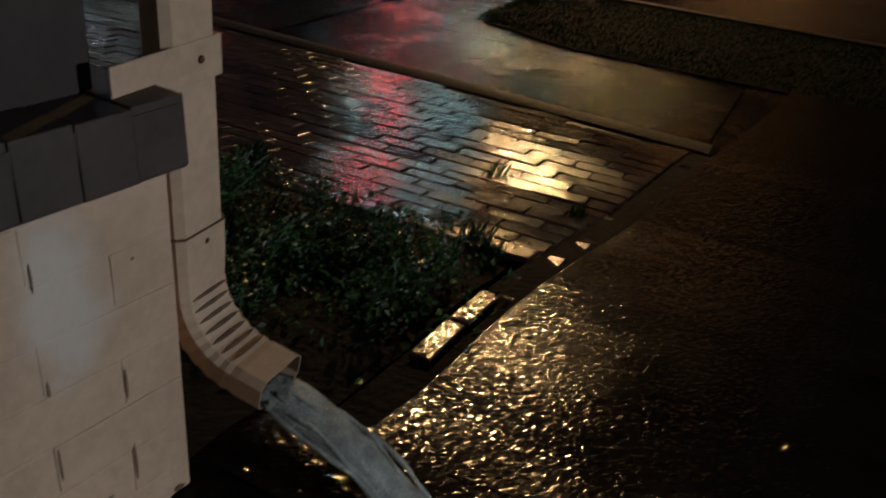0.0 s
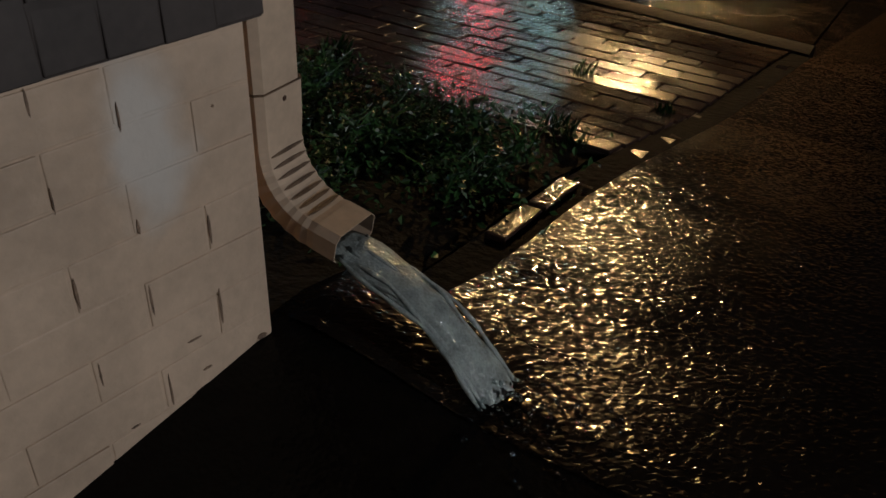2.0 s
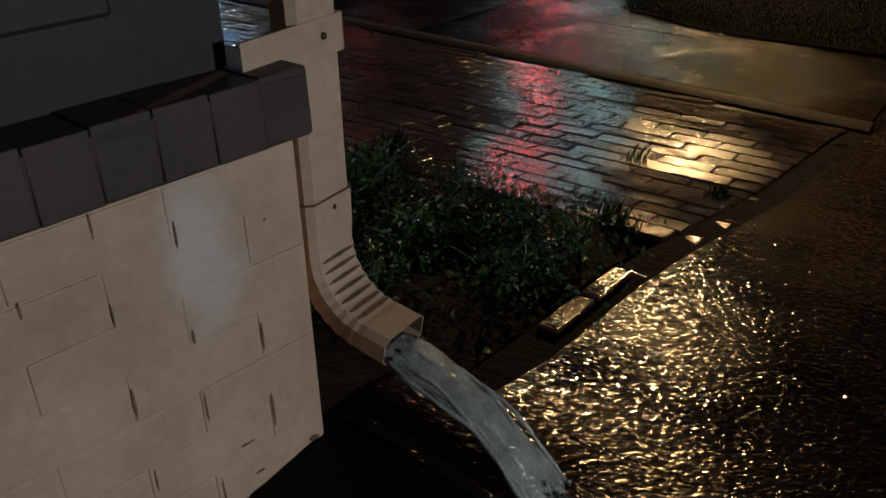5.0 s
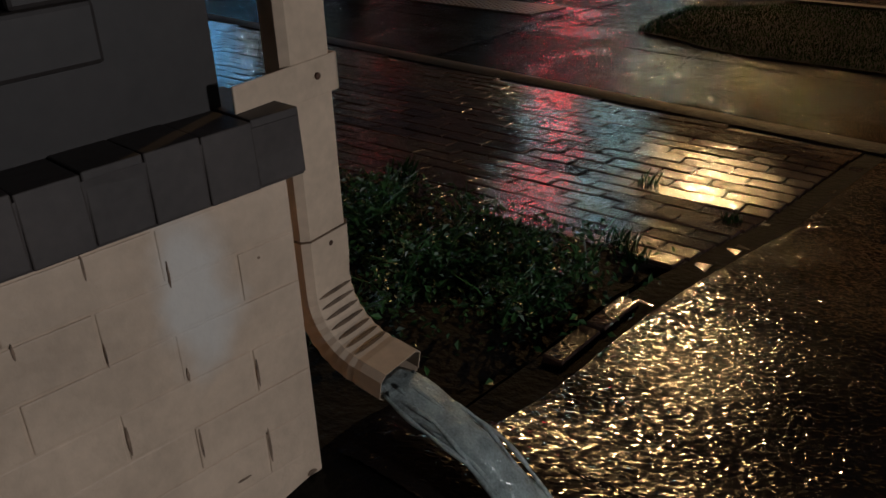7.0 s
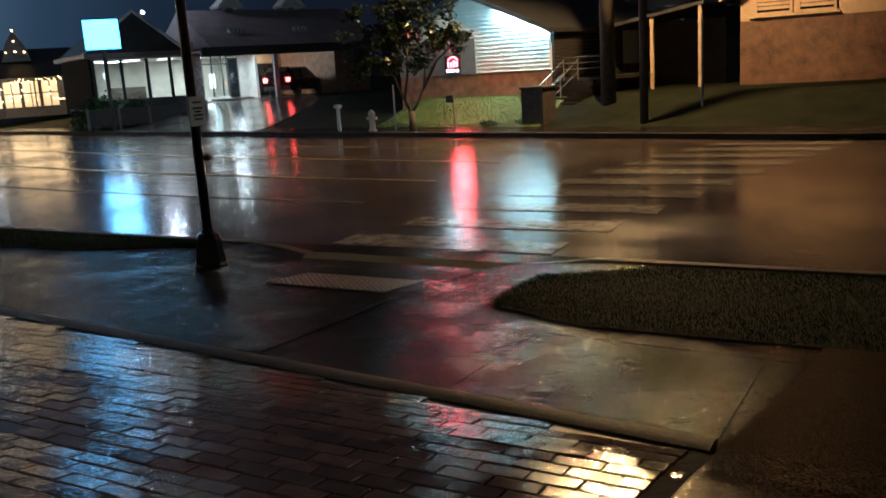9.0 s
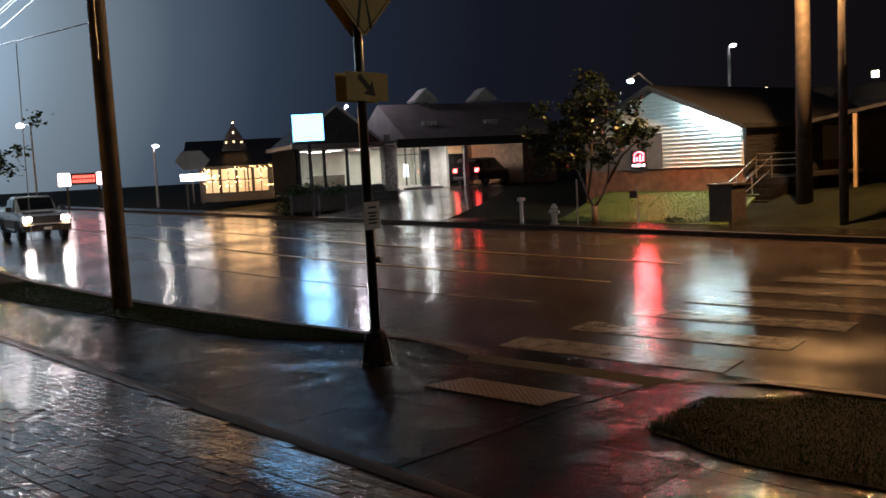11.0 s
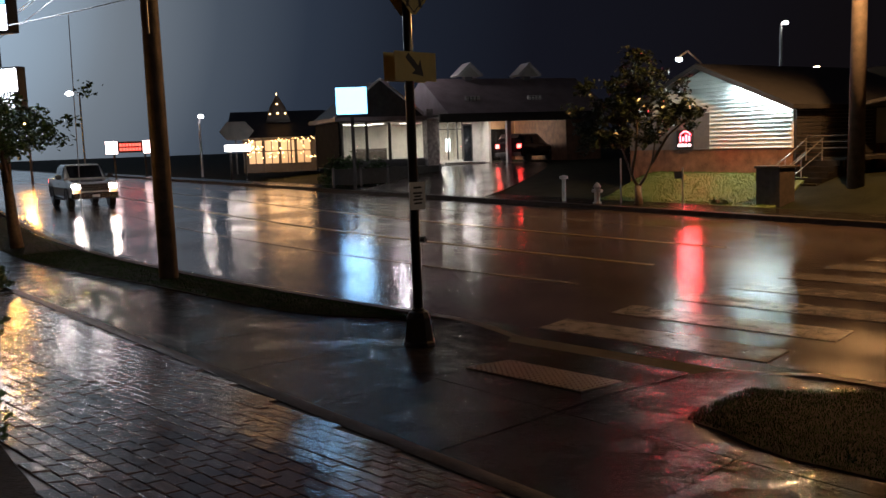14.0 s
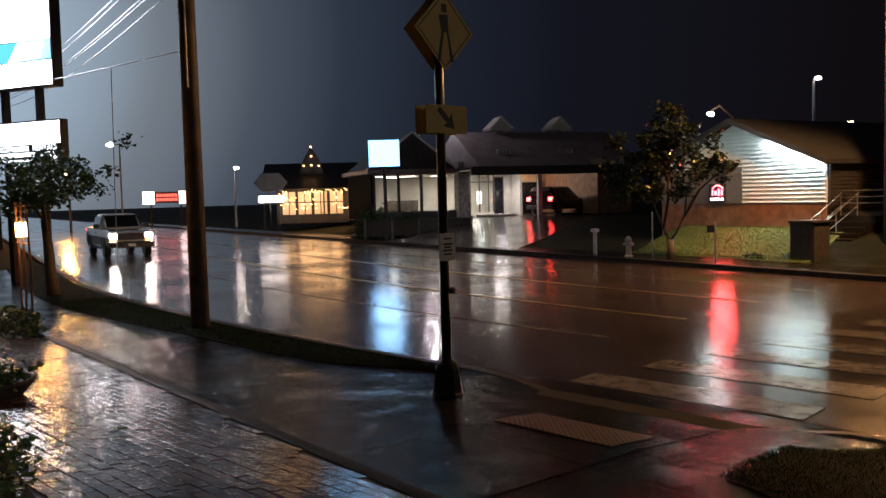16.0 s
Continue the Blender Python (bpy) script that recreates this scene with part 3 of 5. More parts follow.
bm.to_mesh(me)
bm.free()
me.materials.append(SILL)
for k in range(24):
    ob = new("sill_brick", me)
    ob.matrix_world = pose(-0.696 + rng.uniform(-0.002, 0.002), 1.067 - k * 0.0705, 1.476 + rng.uniform(-0.002, 0.002), rng.uniform(-0.4, 0.4), -2.5, rng.uniform(-0.4, 0.4))
    settle(ob, sill)

# the street wall runs a little askew of the lot
CORNER = Matrix.Translation((WX, WY, 0))
building.matrix_world = CORNER @ Matrix.Rotation(radians(-9.5), 4, "Z") @ CORNER.inverted() @ building.matrix_world

# ---- downspout ----
spout = empty("downspout", pose(-0.685, 1.168, 0.95), "cream painted metal downspout with ribbed elbow pouring water", "downspout")
scene.view_layers[0].update()
Y0, Y1, HT = 1.132, 1.224, 0.0235


def rect_ring(cx, cz, dx, dz, grow=0.0):
    """A rounded rectangle across a path in the xz plane that heads along (dx, dz)."""
    nx, nz = -dz, dx
    h, c = HT + grow, 0.010
    y0, y1 = Y0 - grow, Y1 + grow
    out = []
    for s, y in ((-h, y0 + c), (-h, y1 - c), (-h + c, y1), (h - c, y1), (h, y1 - c), (h, y0 + c), (h - c, y0), (-h + c, y0)):
        out.append((cx + nx * s, y, cz + nz * s))
    return out


rings = [rect_ring(-0.685, z, 0, -1) for z in (4.0, 3.0, 2.0, 1.6, 1.34)]
wpart("pipe", sweep(bmesh.new(), rings), SPOUT, spout)
ELB = []
for k in range(15):
    a = radians(180 + 80 * k / 14)
    ELB.append((-0.573 + 0.112 * math.cos(a), 1.258 + 0.112 * math.sin(a), math.cos(a + math.pi / 2), math.sin(a + math.pi / 2)))
rings = [rect_ring(-0.685, 1.345, 0, -1, 0.003), rect_ring(-0.685, 1.295, 0, -1, 0.0025)] + [rect_ring(*e, 0.0020 if i % 2 else 0.0008) for i, e in enumerate(ELB)]
ex, ez, edx, edz = ELB[-1]
for d in (0.012, 0.026, 0.040, 0.052):
    rings.append(rect_ring(ex + edx * d, ez + edz * d, edx, edz, 0.002))
bm = sweep(bmesh.new(), rings)
bm.faces.ensure_lookup_table()
bmesh.ops.delete(bm, geom=[max(bm.faces, key=lambda q: q.calc_center_median().x if len(q.verts) == 8 else -9)], context="FACES_ONLY")
elbow = wpart("elbow", bm, SPOUT, spout, "ribbed elbow with darker strips in its grooves")
sol = elbow.modifiers.new("wall", "SOLIDIFY")
sol.thickness, sol.offset = 0.0016, -1
# Dark plug set in the outlet stands for the shade inside the pipe.
inner = [rect_ring(ex + edx * d, ez + edz * d, edx, edz, -0.0025) for d in (0.002, 0.020)]
wpart("outlet_lining", sweep(bmesh.new(), inner), INSIDE, elbow)
# Thin dark brown strips are laid along the ribs.
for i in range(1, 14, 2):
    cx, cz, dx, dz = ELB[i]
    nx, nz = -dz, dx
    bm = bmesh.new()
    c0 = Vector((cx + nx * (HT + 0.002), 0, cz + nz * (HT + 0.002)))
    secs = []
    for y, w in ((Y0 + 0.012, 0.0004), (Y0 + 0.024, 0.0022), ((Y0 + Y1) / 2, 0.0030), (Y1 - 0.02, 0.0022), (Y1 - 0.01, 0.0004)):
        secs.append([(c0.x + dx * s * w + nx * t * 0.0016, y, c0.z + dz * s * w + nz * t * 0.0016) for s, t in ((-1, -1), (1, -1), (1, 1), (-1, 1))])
    wpart("rib_groove", sweep(bm, secs), SPOUTDARK, elbow)
# seam, screws and strap
bm = bmesh.new()
sweep(bm, [rect_ring(-0.685, 1.3462, 0, -1, 0.0034), rect_ring(-0.685, 1.3446, 0, -1, 0.0034)])
wpart("seam", bm, SPOUTDARK, spout)
bm = boxm(-0.6625, -0.659, 1.04, Y1 + 0.004, 1.548, 1.600, bevel=0.0015)
box(bm, -0.709, -0.659, Y1, Y1 + 0.004, 1.548, 1.600, bevel=0.0015)
strap = wpart("strap", bm, SPOUT, spout, "cream painted strap bent round the pipe")
for y, z in ((1.186, 1.576), (1.180, 1.328)):
    bm = bmesh.new()
    r = bmesh.ops.create_uvsphere(bm, u_segments=10, v_segments=6, radius=0.0052)
    for v in r["verts"]:
        v.co = Vector((v.co.x * 0.7 - (0.658 if z > 1.5 else 0.6605), v.co.y + y, v.co.z + z))
    wpart("screw", bm, RUST, spout)

# water: a falling sheet from the outlet, then a splash film on the ground
bm = bmesh.new()
PATHW = [(-0.570, 1.176, 1.122), (-0.520, 1.177, 1.114), (-0.462, 1.179, 1.094), (-0.405, 1.182, 1.062), (-0.355, 1.190, 1.008), (-0.315, 1.198, 0.955), (-0.288, 1.205, 0.915)]
dens = []
for i in range(len(PATHW) - 1):
    for t in (0, 0.25, 0.5, 0.75):
        dens.append(Vector(PATHW[i]).lerp(Vector(PATHW[i + 1]), t))
secs = []
for i, p in enumerate(dens):
    d = (dens[min(i + 1, len(dens) - 1)] - dens[max(i - 1, 0)]).normalized()
    up = Vector((0, 1, 0)).cross(d).normalized()
    if up.z < 0:
        up = -up
    w, h = 0.032 + 0.005 * math.sin(i * 0.35), 0.008 + min(i, 10) * 0.0005 + 0.003 * math.sin(i * 0.6 + 1)
    ring = []
    for k in range(22):
        a = 2 * math.pi * k / 22
        r = 1 + 0.35 * noise.noise((math.cos(a) * 2.6, math.sin(a) * 2.6, i * 0.13)) + 0.18 * noise.noise((math.cos(a) * 7, math.sin(a) * 7, i * 0.2))
        ring.append(p + Vector((0, 1, 0)) * math.cos(a) * w * r + up * math.sin(a) * h * r)
    secs.append(ring)
sweep(bm, secs)
for k in range(12):
    off, ph = rng.uniform(-0.036, 0.036), rng.uniform(0, 6)
    run = [p + Vector((0.004 * math.sin(i * 0.5 + ph), off * (1 + 0.02 * i) + 0.004 * math.sin(i * 0.4 + ph), 0.006 * math.sin(i * 0.3 + ph) + 0.003)) for i, p in enumerate(dens)]
    tube(bm, run[2:], [0.0022 + 0.0022 * abs(math.sin(i * 0.7 + ph)) for i in range(len(run) - 2)], 7)
jet = tagged(link_bm("water_jet", bm, FOAM, None, smooth=True), "foaming rainwater pouring from the downspout outlet", "water", kind="structure")
bm = bmesh.new()
rng = random.Random(11)
for k in range(260):
    a, r = rng.uniform(0, 2 * math.pi), abs(rng.gauss(0, 0.09))
    x, y = -0.27 + math.cos(a) * r * 1.3, 1.20 + math.sin(a) * r
    z = near_z(y) + 0.012 + abs(rng.gauss(0, 0.018)) * max(0.1, 1 - r * 5)
    q = bmesh.ops.create_icosphere(bm, subdivisions=1, radius=rng.uniform(0.0015, 0.0045))
    for v in q["verts"]:
        v.co = Vector((v.co.x + x, v.co.y + y, v.co.z + z))
tagged(link_bm("splash_drops", bm, WATER, None, smooth=True), "small splashing drops where the water lands", "water", kind="stuff")


# ---- plants ----
def leaf_cloud(bm, spots, size, rng, aspect=0.45):
    """Small folded leaves at the given places."""
    for p in spots:
        s = size * rng.uniform(0.6, 1.4)
        m = Matrix.Translation(p) @ Euler((rng.uniform(-0.9, 0.9), rng.uniform(-0.9, 0.9), rng.uniform(0, 6.28))).to_matrix().to_4x4()
        v = [bm.verts.new(m @ Vector(q)) for q in ((0, 0, 0), (s * 0.5, s * aspect, 0.12 * s), (s, 0, -0.1 * s), (s * 0.5, -s * aspect, 0.12 * s))]
        bm.faces.new((v[0], v[1], v[2]))
        bm.faces.new((v[0], v[2], v[3]))


rng = random.Random(21)
cover, stems = bmesh.new(), bmesh.new()
for gi in range(64):
    cx = rng.uniform(-3.0, -0.72) if gi % 2 else rng.uniform(-1.5, -0.70)
    cy = rng.uniform(1.42 + 0.12 * (-0.72 - cx), 2.32)
    if cx > -0.95 and cy < 1.75:
        cy += 0.4
    h = rng.uniform(0.05, 0.13)
    spots = []
    for _ in range(150):
        r = abs(rng.gauss(0, 0.12))
        a = rng.uniform(0, 6.28)
        spots.append(Vector((cx + r * math.cos(a), min(cy + r * math.sin(a), 2.42), near_z(cy) + 0.01 + rng.random() * h * max(0.15, 1 - r * 3.2))))
    leaf_cloud(cover, spots, 0.021, rng, 0.3)
    for _ in range(5):
        a = rng.uniform(0, 6.28)
        tube(stems, [(cx, cy, near_z(cy) - 0.01), (cx + 0.05 * math.cos(a), cy + 0.05 * math.sin(a), near_z(cy) + h * 0.7), (cx + 0.10 * math.cos(a), cy + 0.10 * math.sin(a), near_z(cy) + h)], [0.003, 0.002, 0.001], 5)
plant = tagged(link_bm("ground_cover", cover, LEAF), "low wet leafy weeds over dark soil", "plants", kind="stuff")
part("stems", stems, LEAF, plant)
# tufts between pavers
for x, y, h in ((-0.99, 3.2, 0.06), (-0.75, 2.45, 0.07), (-0.68, 2.38, 0.06), (-1.55, 2.45, 0.12), (-0.60, 3.0, 0.05)):
    bm = bmesh.new()
    for _ in range(40):
        a, l = rng.uniform(0, 6.28), h * rng.uniform(0.5, 1.1)
        bx, by = x + rng.gauss(0, 0.02), y + rng.gauss(0, 0.02)
        z = near_z(by)
        lean = rng.uniform(0.1, 0.6) * l
        w = 0.0025
        v = [bm.verts.new(q) for q in ((bx - w, by, z), (bx + w, by, z), (bx + lean * math.cos(a) * 0.5, by + lean * math.sin(a) * 0.5, z + l * 0.7), (bx + lean * math.cos(a), by + lean * math.sin(a), z + l))]
        bm.faces.new((v[0], v[1], v[2]))
        bm.faces.new((v[1], v[3], v[2]))
    tagged(link_bm("grass_tuft", bm, GRASS), "small wet grass tuft growing between pavers", "grass", "tufts between pavers")


def verge(name, us, ylo, yhi, count, label, h=0.07, seed=3, dense=None):
    """A grass strip: a low turf slab and its blades."""
    turf = tagged(sheet(name, us, spread(0, 1, 5), lambda u, v: (u, ylo(u) + (yhi(u) - ylo(u)) * v, walk_z(ylo(u) + (yhi(u) - ylo(u)) * v) + 0.01 + 0.025 * math.sin(math.pi * v)), EARTH, 0.05), label, "grass verge", kind="structure")
    r = random.Random(seed)
    bm = bmesh.new()
    for _ in range(count):
        u = r.uniform(*dense) if dense and r.random() < 0.7 else r.uniform(us[0], us[-1])
        v = r.uniform(0.0, 1.0)
        y = ylo(u) + (yhi(u) - ylo(u)) * v
        z = walk_z(y) + 0.005 + 0.02 * math.sin(math.pi * v)
        a, l = r.uniform(0, 6.28), h * r.uniform(0.5, 1.3)
        lean, w = r.uniform(0.2, 0.9) * l, 0.004
        c, s = math.cos(a), math.sin(a)
        p = [bm.verts.new(q) for q in ((u - w * s, y + w * c, z), (u + w * s, y - w * c, z), (u + lean * c, y + lean * s, z + l))]
        bm.faces.new(p)
    tagged(link_bm("verge_grass", bm, GRASS), "short wet green grass blades of the verge", "grass", kind="stuff")


def tip(x):
    return smooth01((x + 2.62) / 0.9)


verge("verge_right", spread(-2.6, 9, 40), lambda u: 6.95 - 0.33 * tip(u), lambda u: 8.15 + 0.6 * tip(u), 42000, "dark wet grass verge between pavement and kerb", 0.032, 3, (-2.7, 2.0))
verge("verge_left", spread(-34, -7.2, 50), lambda u: near_kerb(u) - 0.5 - 0.62 * smooth01((-7.2 - u) / 2.0) - 0.5 * smooth01((-12 - u) / 8), lambda u: near_kerb(u) - 0.5 + 0.28 * smooth01((-7.2 - u) / 1.0), 34000, "wet grass strip beside the kerb", 0.04, 5, (-20, -7.2))


# ---- street furniture on this side ----
def street_sign():
    t = empty("pedestrian_crossing_sign", pose(-6.30, 7.66, near_z(7.66)), "black pole with yellow crossing signs and arrow plaque", "street sign")
    m = Matrix.Identity(4)
    bm = bmesh.new()
    secs = []
    for z, w in ((0.0, 0.185), (0.03, 0.185), (0.05, 0.17), (0.30, 0.135), (0.36, 0.11), (0.375, 0.075)):
        c = w * 0.3
        secs.append([(x, y, z) for x, y in ((w, c), (c, w), (-c, w), (-w, c), (-w, -c), (-c, -w), (c, -w), (w, -c))])
    part("pole_base", sweep(bm, secs), BLACKM, t, "tapered black base cover")
    part("pole", tube(bmesh.new(), [(0, 0, 0.3), (0, 0, 3.1), (0, 0, 4.55)], [0.052, 0.050, 0.048], 14), BLACKM, t, smooth=True)
    part("collar", tube(bmesh.new(), [(0, 0, 0.36), (0, 0, 0.40)], 0.066, 14), BLACKM, t)
    for side, sx in ((1, 0.105), (-1, -0.062)):
        # diamond warning sign
        z0, d = 3.965, 0.435
        bm = bmesh.new()
        prism(bm, [(d, z0), (0.03, z0 + d - 0.03), (-0.03, z0 + d - 0.03), (-d, z0), (-0.03, z0 - d + 0.03), (0.03, z0 - d + 0.03)], "x", sx - 0.002, sx + 0.002)
        dia = part("warning_diamond", bm, SIGNYEL, t, "yellow diamond warning panel")
        f = sx + 0.003 * side
        bm = bmesh.new()
        for a, b in (((d - 0.05, z0), (0, z0 + d - 0.05)), ((0, z0 + d - 0.05), (-d + 0.05, z0)), ((-d + 0.05, z0), (0, z0 - d + 0.05)), ((0, z0 - d + 0.05), (d - 0.05, z0))):
            ax, az = a
            bx, bz = b
            n = Vector((bz - az, -(bx - ax))).normalized() * 0.006
            prism(bm, [(ax + n.x, az + n.y), (bx + n.x, bz + n.y), (bx - n.x, bz - n.y), (ax - n.x, az - n.y)], "x", f - 0.0006, f + 0.0006)
        part("border", bm, SIGNBLK, dia)
        bm = bmesh.new()
        for poly in (((-0.085, z0 + 0.16), (0.05, z0 + 0.17), (0.055, z0 - 0.02), (-0.05, z0 - 0.02)), ((0.03, z0 - 0.02), (0.055, z0 - 0.02), (0.125, z0 - 0.33), (0.08, z0 - 0.33)), ((-0.05, z0 - 0.02), (-0.01, z0 - 0.02), (-0.075, z0 - 0.33), (-0.115, z0 - 0.33)), ((-0.045, z0 + 0.19), (0.035, z0 + 0.19), (0.035, z0 + 0.28), (-0.045, z0 + 0.28))):
            prism(bm, [(p[0] * side, p[1]) for p in poly], "x", f - 0.0006, f + 0.0006)
        part("symbol", bm, SIGNBLK, dia, "plain dark symbol bars")
        # arrow plaque
        z0 = 3.02
        bm = boxm(sx - 0.002, sx + 0.002, -0.305, 0.305, z0 - 0.152, z0 + 0.152)
        pl = part("arrow_plaque", bm, SIGNYEL, t, "yellow plaque with black diagonal arrow")
        bm = bmesh.new()
        c, s = math.cos(radians(-42)), math.sin(radians(-42))
        for poly in (((-0.17, -0.034), (0.03, -0.034), (0.03, 0.034), (-0.17, 0.034)), ((0.0, -0.10), (0.15, 0.0), (0.0, 0.10), (0.03, 0.0))):
            prism(bm, [(p[0] * c - p[1] * s, z0 + p[0] * s + p[1] * c) for p in poly], "x", f - 0.0006, f + 0.0006)
        part("arrow", bm, SIGNBLK, pl)
    # small notice and push button
    tag = part("notice_plate", boxm(0.058, 0.062, -0.115, 0.115, 1.495, 1.795, bevel=0.001), TAGWHITE, t, "small white notice with unreadable lines")
    bm = bmesh.new()
    for z, w in ((1.735, 0.06), (1.675, 0.07), (1.64, 0.05), (1.605, 0.07), (1.565, 0.06)):
        box(bm, 0.0625, 0.0635, -w, w, z - 0.010, z + 0.010)
    part("writing_bars", bm, SIGNBLK, tag)["kind"] = "stuff"
    btn = part("button_housing", tube(bmesh.new(), [(0.03, 0.045, 1.16), (0.085, 0.07, 1.16)], 0.036, 12), BLACKM, t, "push button housing")
    part("button", tube(bmesh.new(), [(0.085, 0.07, 1.16), (0.097, 0.075, 1.16)], 0.022, 12), CHROME, btn)
    return t


street_sign()


def utility_pole(x, y, z, h, r, label, lean=0.0):
    t = empty("utility_pole", pose(x, y, z), label, "utility pole")
    part("pole", tube(bmesh.new(), [(0, 0, -0.2), (lean * 0.5, 0, h * 0.5), (lean, 0, h)], [r, r * 0.9, r * 0.78], 16), WOODPOLE, t, smooth=True)
    bm = boxm(-1.1, 1.1, -0.05, 0.05, h - 0.62, h - 0.50, bevel=0.01)
    part("crossarm", bm, WOODPOLE, t)
    for k in (-0.95, -0.45, 0.45, 0.95):
        part("insulator", tube(bmesh.new(), [(k, 0, h - 0.50), (k, 0, h - 0.36)], [0.035, 0.022], 8), DARKTRIM, t)
    part("conduit", tube(bmesh.new(), [(r * 0.8, -r * 0.7, 4.2), (r * 0.78, -r * 0.68, 6.6)], 0.022, 8), GALV, t, "bright metal conduit")
    return t


utility_pole(-13.42, 8.50, near_z(8.5), 9.4, 0.165, "thick dark wooden utility pole standing in the verge")
utility_pole(-52.5, 17.0, 0.1, 9.6, 0.16, "wooden utility pole farther along the street")


def cable(a, b, sag, r=0.012):
    cv = bpy.data.curves.new("overhead_cable", "CURVE")
    cv.dimensions, cv.bevel_depth, cv.bevel_resolution = "3D", r, 1
    sp = cv.splines.new("POLY")
    sp.points.add(16)
    for i in range(17):
        t = i / 16
        p = Vector(a).lerp(Vector(b), t)
        sp.points[i].co = (p.x, p.y, p.z - sag * 4 * t * (1 - t), 1)
    cv.materials.append(GALV)
    ob = new("overhead_cable", cv)
    return tagged(ob, "thin wet overhead cable shining in the sign's light", "cable", "overhead cables")


for dz, dy, sag in ((0.0, 0.0, 0.5), (0.22, 0.08, 0.55), (0.45, -0.1, 0.5), (-0.25, 0.05, 0.6), (0.7, 0.0, 0.45)):
    cable((-13.42, 8.4 + dy, 6.35 + dz * 0.8), (-52.5, 17.0 + dy, 8.3 + dz), sag)
cable((-13.42, 8.5, 5.0), (-26.2, 9.2, 5.75), 0.06, 0.010)
for dz in (0.0, 0.35, 0.8):
    cable((-6.75, 25.6, 8.35 + dz), (24.0, 22.4, 8.9 + dz), 0.5, 0.014)
tagged(link_bm("guy_wire", tube(bmesh.new(), [(-19.7, 9.75, 0.05), (-19.66, 9.74, 1.5), (-19.4, 9.7, 5.5)], 0.010, 6), GALV), "thin slack guy wire rising from the verge", "wire")


def lettering(text, size, m, material, parent, name="lettering"):
    cv = bpy.data.curves.new(name, "FONT")
    cv.body, cv.size, cv.align_x, cv.align_y, cv.extrude = text, size, "CENTER", "CENTER", 0.004
    cv.materials.append(material)
    ob = new(name, cv)
    ob.matrix_world = m
    ob.parent = parent
    return ob


# tall lit sign on this side
SX, SY = -26.38, 10.02
big = empty("roadside_sign", pose(SX, SY, near_z(8), 0, 0, 22), "tall brightly lit white roadside sign with a teal band", "sign")
for k in (-0.7, 0.7):
    part("post", boxm(k - 0.09, k + 0.09, -0.09, 0.09, -0.1, 6.0), BLACKM, big)
cab = part("sign_cabinet", boxm(-1.55, 1.50, -0.18, 0.18, 5.66, 9.4, bevel=0.04), DARKTRIM, big)
for z0, z1, m in ((5.73, 6.40, WHITEGLOW), (6.44, 7.00, TEAL), (7.03, 7.66, WHITEGLOW), (7.69, 9.33, WHITEGLOW)):
    for s in (-1, 1):
        part("panel", boxm(-1.48, 1.43, min(s * 0.182, s * 0.19), max(s * 0.182, s * 0.19), z0, z1), m, cab)
R90 = pose(0, 0, 0, 90, 0, 0)
lettering("OUTLET", 0.26, Matrix.Translation((0.62, -0.196, 6.57)) @ R90, LETTER, cab)
bm = bmesh.new()
for k in (0.35, 0.62, 0.95):
    box(bm, k, k + 0.2, -0.197, -0.192, 6.76, 6.92)
part("writing_bars", bm, LETTER, cab)["kind"] = "stuff"
brd = part("message_board", boxm(-1.3, 1.62, -0.14, 0.14, 3.52, 4.74, bevel=0.03), DARKTRIM, big, "lit message board with a dark lower band")
part("panel", boxm(-1.24, 1.56, -0.152, -0.142, 4.06, 4.68), WHITEGLOW, brd)
lettering("RENTALS", 0.23, Matrix.Translation((0.95, -0.150, 3.94)) @ R90, LETTER, brd)
bm = bmesh.new()
for x0, x1, z0, z1 in ((-1.1, 0.3, 3.87, 4.01), (-0.9, 0.55, 3.70, 3.82), (-0.9, 0.7, 3.57, 3.62), (0.8, 1.45, 3.57, 3.75), (0.95, 1.3, 3.75, 3.82)):
    box(bm, x0, x1, -0.150, -0.142, z0, z1)
part("writing_bars", bm, LETTER, brd)["kind"] = "stuff"
lamp("roadside_sign_light", "AREA", (SX + 0.35, SY - 0.5, 7.7), 220, (0.75, 0.93, 1.0), (SX + 12, SY - 6, 1.0), 2.6)


# ---- trees ----
def tree(x, y, z, trunk, limbs, blobs, leaves, size, material, label, seed):
    r = random.Random(seed)
    t = empty("tree", pose(x, y, z), label, "tree")
    bm = tube(bmesh.new(), [p for p, _ in trunk], [q for _, q in trunk], 10)
    part("trunk", bm, BARK, t, smooth=True)
    for pts in limbs:
        n = len(pts)
        part("limb", tube(bmesh.new(), pts, [max(0.012, 0.055 * (1 - i / n)) for i in range(n)], 7), BARK, t, smooth=True)
    bm = bmesh.new()
    spots = []
    tot = sum(b[3] * b[4] * b[5] for b in blobs)
    for bx, by, bz, rx, ry, rz in blobs:
        n = int(leaves * rx * ry * rz / tot)
        hubs = [Vector((r.gauss(0, 0.5) * rx, r.gauss(0, 0.5) * ry, r.gauss(0, 0.5) * rz)) for _ in range(max(6, n // 45))]
        for _ in range(n):
            h = r.choice(hubs)
            spots.append(Vector((bx, by, bz)) + h + Vector((r.gauss(0, 0.11), r.gauss(0, 0.11), r.gauss(0, 0.09))))
    leaf_cloud(bm, spots, size, r, 0.4)
    part("crown", bm, material, t, "uneven crown of small leaves")
    return t


tree(-14.7, 26.0, far_z(-14.7, 26.0), [((0, 0, -0.1), 0.16), ((0.0, 0, 0.25), 0.125), ((-0.02, 0, 0.62), 0.12)],
